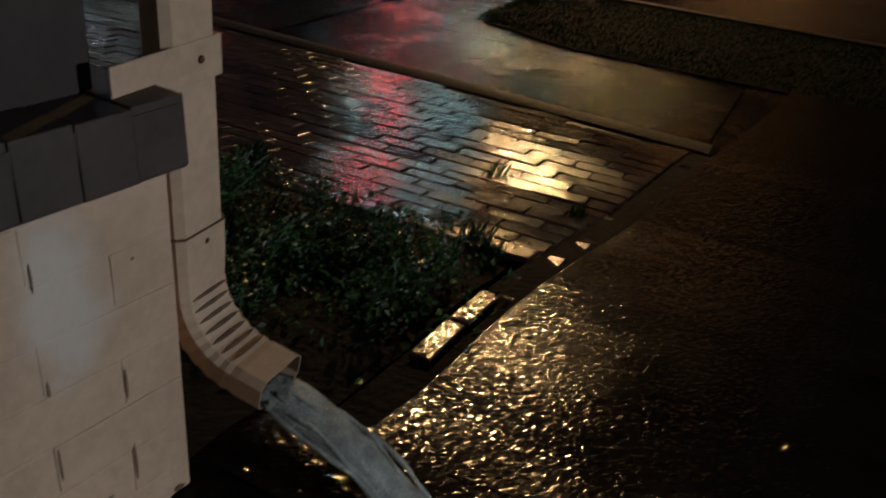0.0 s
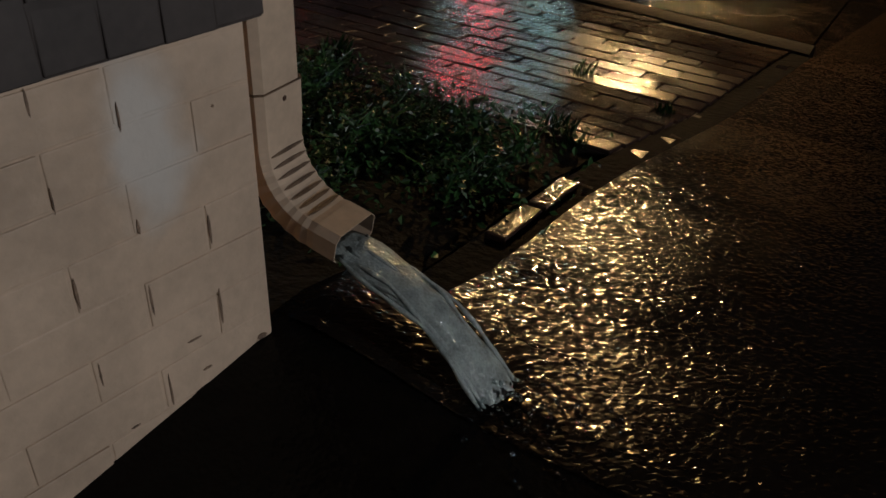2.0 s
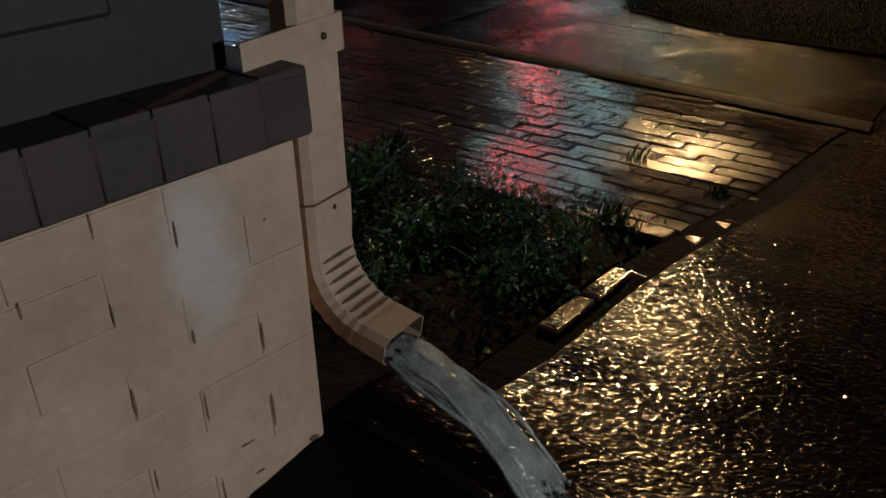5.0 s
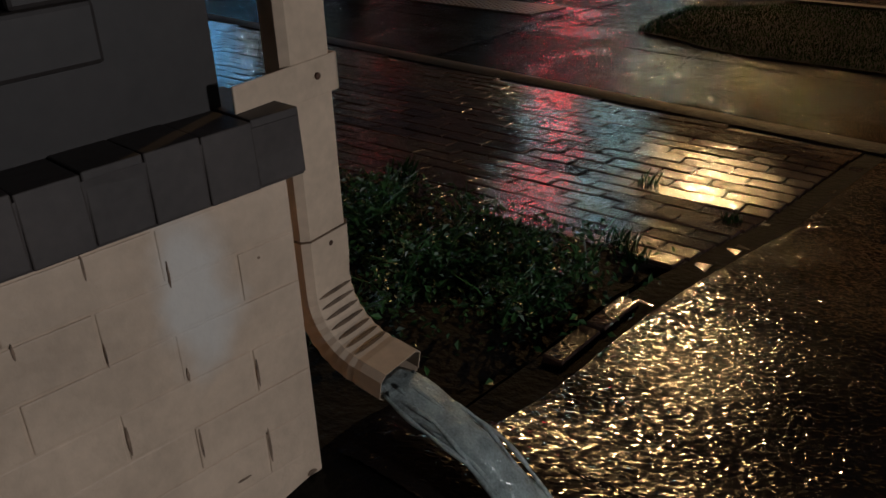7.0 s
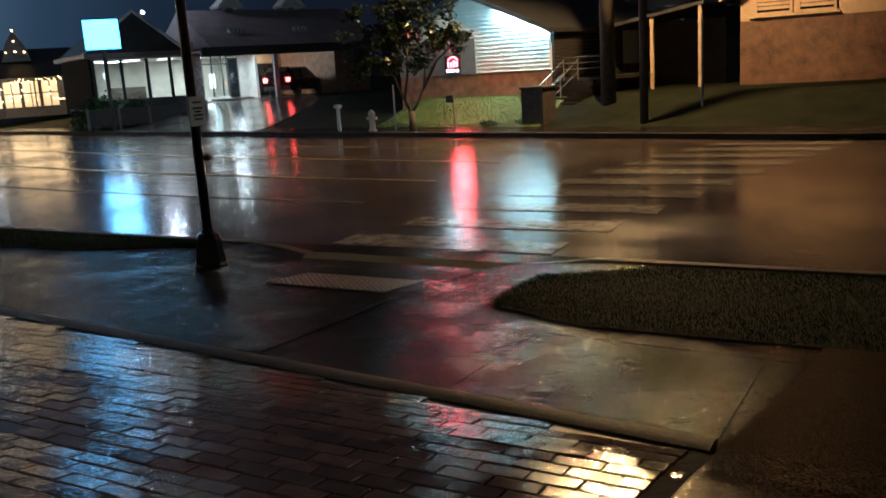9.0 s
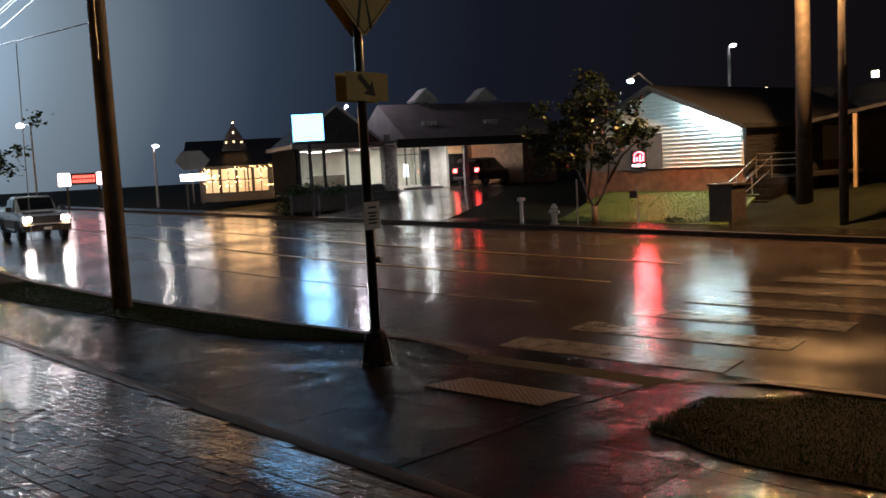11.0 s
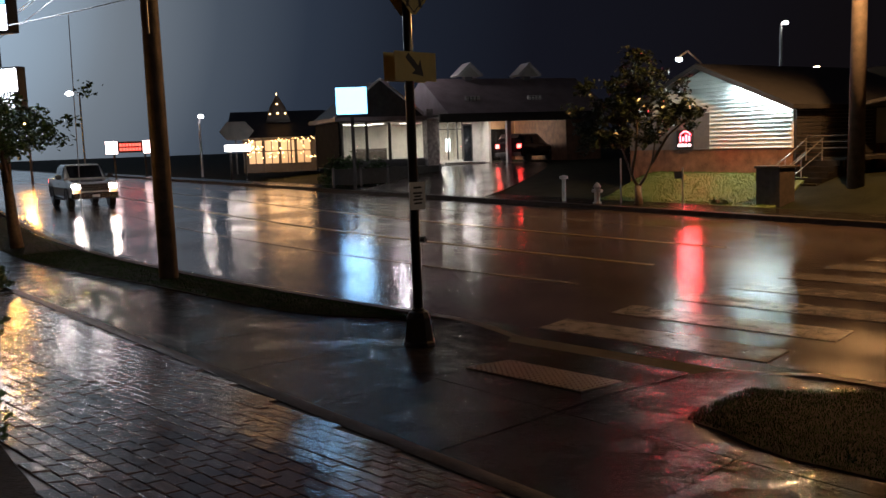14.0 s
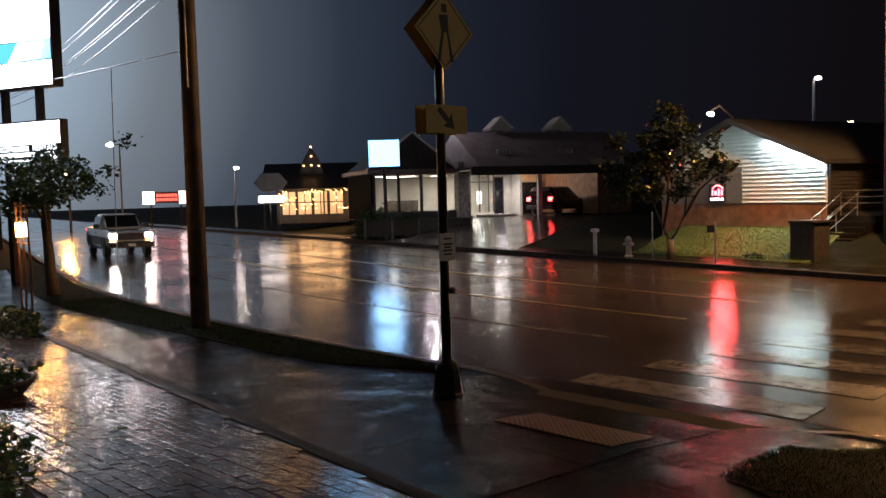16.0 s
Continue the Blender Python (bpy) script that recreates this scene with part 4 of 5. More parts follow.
     [[(-0.02, 0, 0.55), (-0.28, 0.05, 0.95), (-0.55, 0.1, 1.5), (-0.9, 0.2, 2.3), (-1.3, 0.2, 3.0)], [(-0.02, 0, 0.55), (0.25, -0.05, 0.85), (0.5, 0, 1.35), (0.62, 0, 2.1), (0.9, 0.1, 3.1)], [(-0.3, 0.05, 0.95), (-0.15, 0.1, 1.8), (-0.1, 0.15, 2.9), (-0.2, 0.1, 3.9)], [(0.5, 0, 1.35), (1.0, 0.1, 2.2), (1.6, 0.2, 2.7)]],
     [(-0.3, 0, 3.0, 1.5, 1.2, 1.0), (-1.5, 0, 2.7, 0.9, 0.9, 0.75), (1.2, 0, 3.1, 0.9, 0.8, 0.5), (-0.2, 0, 3.9, 0.9, 0.8, 0.75), (-0.7, 0, 2.2, 0.8, 0.7, 0.4), (0.1, 0, 4.5, 0.5, 0.5, 0.4)], 5600, 0.16, TREELEAF, "small forked street tree with wet olive leaves", 5)
tree(-21.8, 9.0, near_z(9), [((0, 0, -0.1), 0.17), ((-0.15, 0, 0.6), 0.13), ((-0.5, 0.1, 1.2), 0.12), ((-0.7, 0.1, 1.9), 0.09)],
     [[(-0.5, 0.1, 1.2), (-0.9, 0.3, 1.9), (-1.5, 0.4, 2.6)], [(-0.6, 0.1, 1.6), (0.1, -0.2, 2.3), (0.7, -0.3, 2.8)], [(-0.7, 0.1, 1.9), (-0.9, -0.3, 2.6), (-1.2, -0.5, 3.1)]],
     [(-0.6, 0, 2.75, 1.5, 1.4, 0.75), (0.6, -0.2, 2.7, 0.9, 0.9, 0.5), (-1.8, 0.2, 2.8, 1.0, 1.0, 0.6)], 5200, 0.12, LEAF, "leaning dark street tree with a low wide crown", 6)


def shrub(x, y, z, rx, ry, rz, n, label, seed, size=0.06, name="shrub"):
    r = random.Random(seed)
    bm = bmesh.new()
    spots = []
    for _ in range(n):
        a, b = r.uniform(0, 6.28), math.acos(r.uniform(0.0, 1.0))
        k = r.uniform(0.6, 1.05) * (1 + 0.25 * noise.noise((a * 1.5, b * 2, seed)))
        spots.append(Vector((rx * k * math.sin(b) * math.cos(a), ry * k * math.sin(b) * math.sin(a), rz * k * math.cos(b))))
    leaf_cloud(bm, spots, size, r)
    ob = tagged(link_bm(name, bm, LEAF), label, "shrub", kind="")
    ob.matrix_world = pose(x, y, z)
    bm = bmesh.new()
    for k in range(7):
        a = k * 0.9
        tube(bm, [(0, 0, -0.03), (rx * 0.4 * math.cos(a), ry * 0.4 * math.sin(a), rz * 0.5), (rx * 0.75 * math.cos(a), ry * 0.75 * math.sin(a), rz * 0.75)], [0.012, 0.008, 0.004], 5)
    part("branches", bm, BARK, ob)
    return ob


shrub(-14.9, 5.75, near_z(5.75), 1.1, 0.55, 0.42, 1500, "low dark shrub at the end of the pavers", 31, 0.07)
shrub(-5.3, 2.55, near_z(2.5), 0.55, 0.42, 0.34, 900, "small dark wet shrub in the bed", 32, 0.05)
shrub(-4.55, 2.35, near_z(2.3), 0.40, 0.36, 0.30, 700, "small dark wet shrub in the bed", 33, 0.045)

# round planter with a pale rim
pl = empty("round_planter", pose(-8.35, 3.60, near_z(3.60)), "round pale planter bowl with dark plants, on the pavers", "planter")
prof = [(0.26, -0.05), (0.33, 0.03), (0.39, 0.10), (0.41, 0.12), (0.41, 0.15), (0.37, 0.15), (0.35, 0.10)]
bm = bmesh.new()
rings = [[(r * math.cos(2 * math.pi * k / 28), r * math.sin(2 * math.pi * k / 28), z) for k in range(28)] for r, z in prof]
part("bowl", sweep(bm, rings), KERB, pl, smooth=True)
bm = bmesh.new()
rr = random.Random(9)
leaf_cloud(bm, [Vector((rr.gauss(0, 0.17), rr.gauss(0, 0.17), 0.11 + abs(rr.gauss(0, 0.1)))) for _ in range(420)], 0.07, rr)
part("foliage", bm, LEAF, pl)
# thin rusty trellis rods beside the shrub
tr = empty("trellis", pose(-15.4, 6.25, near_z(6.25)), "thin rusty metal trellis with hanging vines", "trellis")
for k, x in enumerate((-0.25, 0.0, 0.28)):
    part("rod", tube(bmesh.new(), [(x, 0, -0.05), (x + 0.02, 0.02, 1.0), (x - 0.02, 0, 2.2)], 0.020, 6), RUST, tr)
for z in (0.7, 1.5, 2.15):
    part("crossbar", tube(bmesh.new(), [(-0.28, 0, z), (0.3, 0, z)], 0.014, 6), RUST, tr)
part("amber_lantern", boxm(-0.10, 0.06, -0.08, 0.08, 1.62, 1.86, bevel=0.02), LAMPAMB, tr, "small amber lantern")
lamp("lantern_light", "POINT", (-15.3, 6.0, 1.95), 12, (1.0, 0.5, 0.15), size=0.08)


# ---- across the street ----
def local(x, y, z, turn):
    return pose(x, y, z, 0, 0, turn)


def siding_house():
    """A gabled house end with white boards over brown brick, seen square to the street."""
    t = empty("siding_house", local(-11.08, 29.45, 0.8, 166), "white sided gable house on a brown brick base", "house")
    # x runs along the front away from the corner, y back from the street is negative
    W, D = 7.4, 9.0
    part("brick_base", boxm(0, W, -D, 0, -0.6, 1.02), BRICK, t, "brown brick foundation wall")
    body = part("gable_wall", prism(bmesh.new(), [(0.02, 1.02), (W - 0.02, 1.02), (W - 0.02, 2.38), (W / 2, 3.86), (0.02, 2.38)], "y", -D, -0.03), SIDING, t)
    bh = 0.142
    for i in range(20):
        z0 = 1.02 + i * bh
        z1 = z0 + bh
        if z1 < 2.38:
            x0, x1 = 0.0, 3.4
        else:
            x0 = (z1 - 2.38) / 0.4
            x1 = W - x0
        if x1 - x0 < 0.3:
            break
        bm = bmesh.new()
        sweep(bm, [[(x, -0.028, z0), (x, 0.042, z0), (x, 0.042, z0 + 0.014), (x, -0.004, z1)] for x in (x0 + 0.01, x1 - 0.01)])
        part("siding_board", bm, SIDING, body)
    # Bay front is coloured dark grey to stand for its shade.
    bay = part("bay_wall", boxm(3.4, W, -0.02, 0.03, 1.0, 2.378), GREYWALL, t, "wall behind the sign, its shade put into dark grey")
    for k in (0, 3.4):
        part("corner_board", boxm(k - 0.05, k + 0.05, -0.06, 0.022, 1.0, 2.40), TRIM, t)
    for s in (0, 1):
        x0, x1 = (-0.35, W / 2) if s == 0 else (W + 0.35, W / 2)
        z0, z1 = 2.25, 3.90
        bm = bmesh.new()
        sweep(bm, [[(x0, y, z0), (x1, y, z1), (x1, y, z1 + 0.14), (x0, y, z0 + 0.14)] for y in (0.42, -D - 0.3)])
        part("roof_slope", bm, SHINGLE, t, "dark shingle roof")
        bm = bmesh.new()
        sweep(bm, [[(x0, y, z0 - 0.03), (x1, y, z1 - 0.03), (x1, y, z1 + 0.12), (x0, y, z0 + 0.12)] for y in (0.425, 0.45)])
        part("barge_board", bm, DARKTRIM, t)
    deck = part("side_deck", boxm(-1.6, -0.08, -4.5, -0.5, 0.55, 0.67), DARKTRIM, t, "side deck with dark slats added to darken the wall")
    # Dark slats are added over the side wall to stand for its shade.
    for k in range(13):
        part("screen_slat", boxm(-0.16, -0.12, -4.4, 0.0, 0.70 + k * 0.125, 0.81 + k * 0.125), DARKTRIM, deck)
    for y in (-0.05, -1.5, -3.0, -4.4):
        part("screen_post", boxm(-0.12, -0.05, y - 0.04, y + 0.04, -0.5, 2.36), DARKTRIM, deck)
    for k in range(3):
        part("deck_rail", boxm(-1.6, -0.16, -0.58, -0.53, 0.95 + k * 0.2, 0.985 + k * 0.2), GALV, deck, "thin metal rail")
    return t


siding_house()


def lamp_head(place, material, label, r=0.10, name="wall_lamp", arm=None, category="lamp"):
    t = empty(name, pose(*place), label, category)
    bm = bmesh.new()
    q = bmesh.ops.create_uvsphere(bm, u_segments=14, v_segments=8, radius=r)
    for v in bm.verts:
        v.co.z *= 0.75
    part("lamp_glass", bm, material, t, smooth=True)
    bm = bmesh.new()
    tube(bm, [(0, 0, r * 0.4), (0, 0, r * 0.95)], [r * 1.15, r * 0.5], 12)
    part("hood", bm, DARKTRIM, t)
    if arm:
        part("arm", tube(bmesh.new(), [(0, 0, r * 0.8), *arm], 0.03, 8), GALV, t)
    return t


lamp_head((-14.28, 27.9, 4.86), LAMPG, "greenish white floodlight on an arm over the gable", 0.11, "floodlight", [(0, 0.6, 0.3), (-0.4, 2.3, 0.0)])

# red window sign on the brick wall
t = empty("neon_sign", local(-15.11, 30.385, 1.85, 166), "small glowing red window sign", "sign")
part("backboard", boxm(-0.05, 0.75, -0.02, 0.03, 0.0, 0.68, bevel=0.01), DARKTRIM, t)
bm = bmesh.new()
for x0, x1, z0, z1 in ((0.08, 0.16, 0.26, 0.46), (0.22, 0.30, 0.24, 0.50), (0.36, 0.46, 0.26, 0.42), (0.52, 0.58, 0.24, 0.46)):
    box(bm, x0, x1, 0.032, 0.045, z0, z1, bevel=0.004)
part("red_bars", bm, REDGLOW, t)
bm = bmesh.new()
tube(bm, [(0.06 + 0.5 * k / 10, 0.04, 0.50 + 0.12 * math.sin(math.pi * k / 10)) for k in range(11)], 0.022, 6)
part("red_arch", bm, REDGLOW, t)
bm = bmesh.new()
for x0 in (0.05, 0.25, 0.40, 0.55):
    box(bm, x0, x0 + 0.11, 0.032, 0.042, 0.07, 0.16)
part("lower_bars", bm, PINKGLOW, t)
lamp("neon_light", "AREA", (-14.9, 29.85, 2.2), 30, (1.0, 0.06, 0.06), (-10, 16, 0.2), 0.6)

# sloping lawn, stairs, pier and the street things in front
lx = spread(-17.4, -10.2, 24)
tagged(sheet("lawn", lx, spread(0, 1, 8), lambda u, v: (u, far_kerb(u) + 1.95 + 3.75 * v, far_z(u, far_kerb(u) + 1.95 + 3.75 * v) + 0.03), LAWN, 0.08),
       "short green lawn sloping up to the house", "lawn", kind="structure")
rr = random.Random(15)
bm = bmesh.new()
for _ in range(9000):
    u, v = rr.uniform(-17.3, -10.3), rr.random()
    y = far_kerb(u) + 1.95 + 3.75 * v
    z = far_z(u, y) + 0.03
    a, l = rr.uniform(0, 6.28), rr.uniform(0.03, 0.08)
    p = [bm.verts.new(q) for q in ((u - 0.008, y, z), (u + 0.008, y, z), (u + l * 0.5 * math.cos(a), y + l * 0.5 * math.sin(a), z + l))]
    bm.faces.new(p)
tagged(link_bm("lawn_grass", bm, LAWN), "short green grass blades of the sloping lawn", "grass", kind="stuff")
pier = empty("brick_pier", local(-10.4, 26.6, far_z(-10.4, 26.6) - 0.1, 166), "dark brick pier at the foot of the steps", "pier")
part("shaft", boxm(-0.42, 0.42, -0.35, 0.35, 0, 1.15, bevel=0.02), PIERBRICK, pier)
part("cap", boxm(-0.47, 0.47, -0.40, 0.40, 1.15, 1.23, bevel=0.02), PIERBRICK, pier)
stairs = empty("entry_steps", local(-10.5, 27.4, 0.2, 166), "concrete entry steps with thin white handrails", "steps")
for i in range(7):
    part("step", boxm(-0.7, 0.7, -0.3 * i - 0.34, -0.3 * i, 0.0, 0.17 * (i + 1), bevel=0.008), CONCRETE, stairs)
for x in (0.10, 0.68):
    rail = part("handrail", tube(bmesh.new(), [(x, 0.05, 0.80), (x, -1.0, 1.3), (x, -2.1, 1.9)], 0.018, 8), GALV, stairs, "pale metal handrail")
    part("handrail", tube(bmesh.new(), [(x, 0.05, 0.45), (x, -1.0, 0.95), (x, -2.1, 1.5)], 0.013, 8), GALV, stairs)
    for y, z0, z1 in ((0.0, 0.0, 0.80), (-1.0, 0.5, 1.3), (-2.05, 1.0, 1.88)):
        part("baluster", tube(bmesh.new(), [(x, y, z0), (x, y, z1)], 0.018, 8), GALV, stairs)
hy = empty("fire_hydrant", pose(-16.15, 25.75, far_z(-16.15, 25.75)), "small pale fire hydrant on the far pavement", "hydrant")
part("barrel", tube(bmesh.new(), [(0, 0, 0), (0, 0, 0.06), (0, 0, 0.07), (0, 0, 0.50), (0, 0, 0.58), (0, 0, 0.66), (0, 0, 0.72)], [0.15, 0.15, 0.10, 0.10, 0.13, 0.09, 0.03], 14), STUCCO, hy)
for s in (-1, 1):
    part("nozzle", tube(bmesh.new(), [(s * 0.08, 0, 0.44), (s * 0.19, 0, 0.44)], [0.055, 0.06], 10), STUCCO, hy)
bo = empty("bollard_light", pose(-18.0, 26.4, far_z(-18.0, 26.4)), "pale low bollard light beside the drive", "bollard")
part("post", tube(bmesh.new(), [(0, 0, 0), (0, 0, 0.8)], 0.07, 12), STUCCO, bo)
part("cap", tube(bmesh.new(), [(0, 0, 0.8), (0, 0, 0.9), (0, 0, 0.93)], [0.15, 0.15, 0.05], 12), TRIM, bo)
for x, y, h in ((-15.5, 26.2, 1.5), (-13.0, 25.8, 1.2)):
    t = empty("thin_post", pose(x, y, far_z(x, y)), "thin dark sign post beside the lawn", "post", "posts by the lawn")
    part("post", tube(bmesh.new(), [(0, 0, -0.05), (0, 0, h)], 0.028, 8), GALV, t)
    if h < 1.4:
        part("plate", boxm(-0.28, 0.02, -0.012, 0.012, h - 0.35, h - 0.12), DARKTRIM, t)

# house with tan siding farther right
t = empty("tan_house", local(-5.2, 31.5, 0.9, 180), "tan sided gable house over dark brick, two white windows", "house")
W, D = 7.6, 8.0
part("brick_wall", boxm(-W, 0, -D, 0, -0.8, 2.05), BRICK, t, "dark brown brick lower wall")
part("gable_wall", prism(bmesh.new(), [(-W, 2.05), (0, 2.05), (0, 3.0), (-W / 2, 5.3), (-W, 3.0)], "y", -D, 0.015), TANWALL, t)
for s in (0, 1):
    x0, x1 = (0.6, -W / 2) if s == 0 else (-W - 0.6, -W / 2)
    bm = bmesh.new()
    sweep(bm, [[(x0, y, 2.72), (x1, y, 5.40), (x1, y, 5.54), (x0, y, 2.86)] for y in (0.5, -D - 0.3)])
    part("roof_slope", bm, SHINGLE, t)
    bm = bmesh.new()
    sweep(bm, [[(x0, y, 2.69), (x1, y, 5.37), (x1, y, 5.54), (x0, y, 2.86)] for y in (0.505, 0.53)])
    part("barge_board", bm, TANWALL, t)
for x in (-0.45, -1.75):
    win = part("window", boxm(x - 1.15, x, 0.02, 0.05, 2.20, 3.10), DARKGLASS, t, "curtained window with tan frame")
    bm = bmesh.new()
    for b in ((x - 1.15, x, 2.20, 2.28), (x - 1.15, x, 3.02, 3.10), (x - 1.15, x - 1.07, 2.28, 3.02), (x - 0.08, x, 2.28, 3.02)):
        box(bm, b[0], b[1], 0.02, 0.085, b[2], b[3], bevel=0.005)
    part("frame", bm, TANWALL, win)
    for k in range(5):
        part("blind_slat", boxm(x - 1.06, x - 0.09, 0.052, 0.064, 2.36 + k * 0.125, 2.46 + k * 0.125), TANWALL, win)
part("window_sill", boxm(-3.0, -0.3, 0.015, 0.12, 2.12, 2.19, bevel=0.01), TANWALL, t)
# porch roof between the houses
t = empty("porch", local(-6.4, 31.8, 0.9, 180), "low porch roof on thin posts between the houses", "porch")
bm = bmesh.new()
sweep(bm, [[(0, y, 2.75), (3.6, y, 2.15), (3.6, y, 2.27), (0, y, 2.87)] for y in (0.2, -3.5)])
part("roof", bm, SHINGLE, t)
for x, h in ((0.15, 2.72), (1.8, 2.45), (3.45, 2.18)):
    part("post", boxm(x - 0.06, x + 0.06, 0.02, 0.14, -0.8, h), TANWALL, t)
part("back_wall", boxm(0, 3.6, -3.5, -3.4, -0.8, 2.4), GREYWALL, t)
shrub(-12.1, 26.5, far_z(-12.1, 26.5), 0.42, 0.25, 0.20, 260, "small dark low shrub on the lawn", 43, 0.07)

# poles across the street, one with the sodium lamp
t = empty("street_lamp", pose(-8.45, 27.6, far_z(-8.45, 27.6)), "thick wooden pole carrying a glowing orange street lamp", "street lamp")
part("pole", tube(bmesh.new(), [(0, 0, -0.2), (0, 0, 5), (0, 0, 10.5)], [0.24, 0.21, 0.17], 16), WOODPOLE, t, smooth=True)
part("arm", tube(bmesh.new(), [(0, 0, 8.4), (0.5, -1.1, 8.85), (1.1, -2.3, 8.95)], 0.035, 8), GALV, t)
hd = part("lamp_head", tube(bmesh.new(), [(1.02, -2.1, 9.0), (1.12, -2.35, 9.02), (1.25, -2.75, 8.98)], [0.08, 0.15, 0.06], 12), GALV, t)
bm = bmesh.new()
q = bmesh.ops.create_uvsphere(bm, u_segments=14, v_segments=8, radius=0.13)
for v in bm.verts:
    v.co = Vector((v.co.x + 1.14, v.co.y * 1.3 - 2.42, v.co.z * 0.6 + 8.90))
part("lamp_glass", bm, LAMPO, hd, smooth=True)
utility_pole(-6.75, 25.6, far_z(-6.75, 25.6), 9.0, 0.12, "thin wooden utility pole on the far pavement")
t = empty("thin_post", pose(-5.3, 26.4, far_z(-5.3, 26.4)), "thin metal post on the far pavement", "post", "posts by the lawn")
part("post", tube(bmesh.new(), [(0, 0, -0.05), (0, 0, 2.6)], 0.035, 8), GALV, t)

# ---- motel with a drive-through canopy ----
mot = empty("motel", local(-36.9, 38.2, 1.08, 65), "low motel with lit lobby, grey roof and canopy", "building")
# x runs along the front to the right, -y faces the street


def mp(name, bm, material, parent=None, label=""):
    return part(name, bm, material, parent or mot, label)


mp("lobby_floor", boxm(-5.2, 4.4, 0.0, 6.0, -0.05, 0.02), FLOORT)
mp("back_wall", boxm(-5.2, 12, 5.9, 6.0, 0, 3.0), STUCCO)
mp("lobby_ceiling", boxm(-5.2, 4.4, -0.2, 6.0, 2.62, 2.7), STUCCO)
# End wall is coloured near black to stand for an unlit side.
mp("end_wall", boxm(-5.3, -5.1, 0.0, 6.0, 0, 2.7), DARKEND)
mp("lobby_end_wall", boxm(4.25, 4.4, 0.0, 6.0, 0, 2.7), STUCCO, label="white end wall of the lobby")
mp("knee_wall", boxm(-5.1, 0.2, -0.05, 0.1, 0, 0.45), GREYWALL)
for x in (-5.1, -3.6, -2.2, -0.9, 0.2):
    mp("mullion", boxm(x - 0.075, x + 0.075, -0.06, 0.06, 0.4, 2.7), DARKTRIM)
for x0, x1 in ((-5.05, -3.65), (-3.55, -2.25), (-2.15, -0.95), (-0.85, 0.15)):
    mp("window_pane", boxm(x0, x1, -0.008, 0.008, 0.45, 2.62), GLASS).visible_shadow = False
mp("stone_column", boxm(0.0, 0.75, -0.55, 0.3, -0.1, 3.35, bevel=0.03), STONE, label="mottled pale stone column")
# recessed entry
for x in (0.8, 1.42, 2.04, 2.66, 3.0):
    mp("mullion", boxm(x - 0.035, x + 0.035, 1.25, 1.35, 0, 2.6), DARKTRIM)
mp("transom", boxm(0.8, 3.66, 1.26, 1.34, 2.1, 2.16), DARKTRIM)
for x0, x1 in ((0.84, 1.38), (1.46, 2.0), (2.08, 2.62), (2.70, 2.96)):
    mp("window_pane", boxm(x0, x1, 1.29, 1.305, 0.1, 2.5), GLASS).visible_shadow = False
mp("entry_sill", boxm(0.8, 3.0, 1.24, 1.36, 0.0, 0.22), STUCCO)
mp("entry_wall", boxm(3.66, 4.3, 1.3, 1.45, 0, 2.7), STUCCO, label="white stucco entry wall")
mp("entry_header", boxm(0.75, 3.66, 1.3, 1.45, 2.55, 2.7), STUCCO)
door = mp("door", boxm(3.06, 3.60, 1.24, 1.30, 0.02, 2.35), DARKGLASS, label="dark framed glass door")
part("door_frame", box(box(boxm(3.0, 3.06, 1.2, 1.31, 0, 2.45), 3.60, 3.66, 1.2, 1.31, 0, 2.45), 3.06, 3.60, 1.2, 1.31, 2.35, 2.45), DARKTRIM, door)
mp("notice_stand", boxm(2.12, 2.40, 1.9, 1.96, 0.75, 1.55), SCREEN, label="glowing lobby display")
mp("potted_plant_stand", boxm(1.0, 1.25, 2.2, 2.45, 0.0, 0.9, bevel=0.03), DARKTRIM)
mp("entry_kerb", boxm(0.9, 3.4, -1.3, -1.0, -0.05, 0.14, bevel=0.03), STUCCO, label="pale kerb before the entry")
for x, y in ((-4.2, 2.5), (-2.2, 2.5), (-0.2, 2.8), (1.6, 3.2)):
    mp("ceiling_light", boxm(x - 0.35, x + 0.35, y - 0.35, y + 0.35, 2.585, 2.615), ROOMLIGHT)
mp("front_desk", boxm(-3.4, -1.4, 3.2, 3.8, 0, 1.1, bevel=0.02), WOODPOLE)
# Back-wall picture is given a glow of its own.
mp("wall_picture", boxm(-4.5, -3.7, 5.84, 5.9, 1.3, 2.0), SCREEN)
mp("red_sign", boxm(0.95, 1.30, 1.22, 1.25, 1.85, 2.0), REDGLOW)
# canopy posts, beam, drive-through
mp("canopy_post", boxm(4.30, 4.55, -2.6, -2.35, 0, 2.6), GREYWALL)
mp("canopy_pier", boxm(8.2, 10.6, -2.7, 5.9, -0.1, 2.8), BRICK, label="dark brick pier of the canopy")
mp("fascia_beam", boxm(0.0, 10.8, -2.85, -2.6, 2.45, 2.95), DARKTRIM, label="dark fascia beam")
mp("canopy_ceiling", boxm(0.0, 10.8, -2.6, 6.0, 2.72, 2.80), STUCCO)
mp("rear_wall", boxm(4.4, 8.2, 4.5, 4.6, 0, 2.72), TANWALL)
mp("rear_opening", boxm(6.0, 7.8, 4.40, 4.49, 0.0, 2.1), DARKGLASS)
mp("canopy_lamp", boxm(5.2, 5.45, 4.2, 4.4, 1.75, 2.05, bevel=0.03), WARM, label="warm wall lantern")
bm = bmesh.new()
sweep(bm, [[(x, -3.1, 2.95), (x, 1.4, 5.25), (x, 6.4, 2.95)] for x in (0.4, 11.2)])
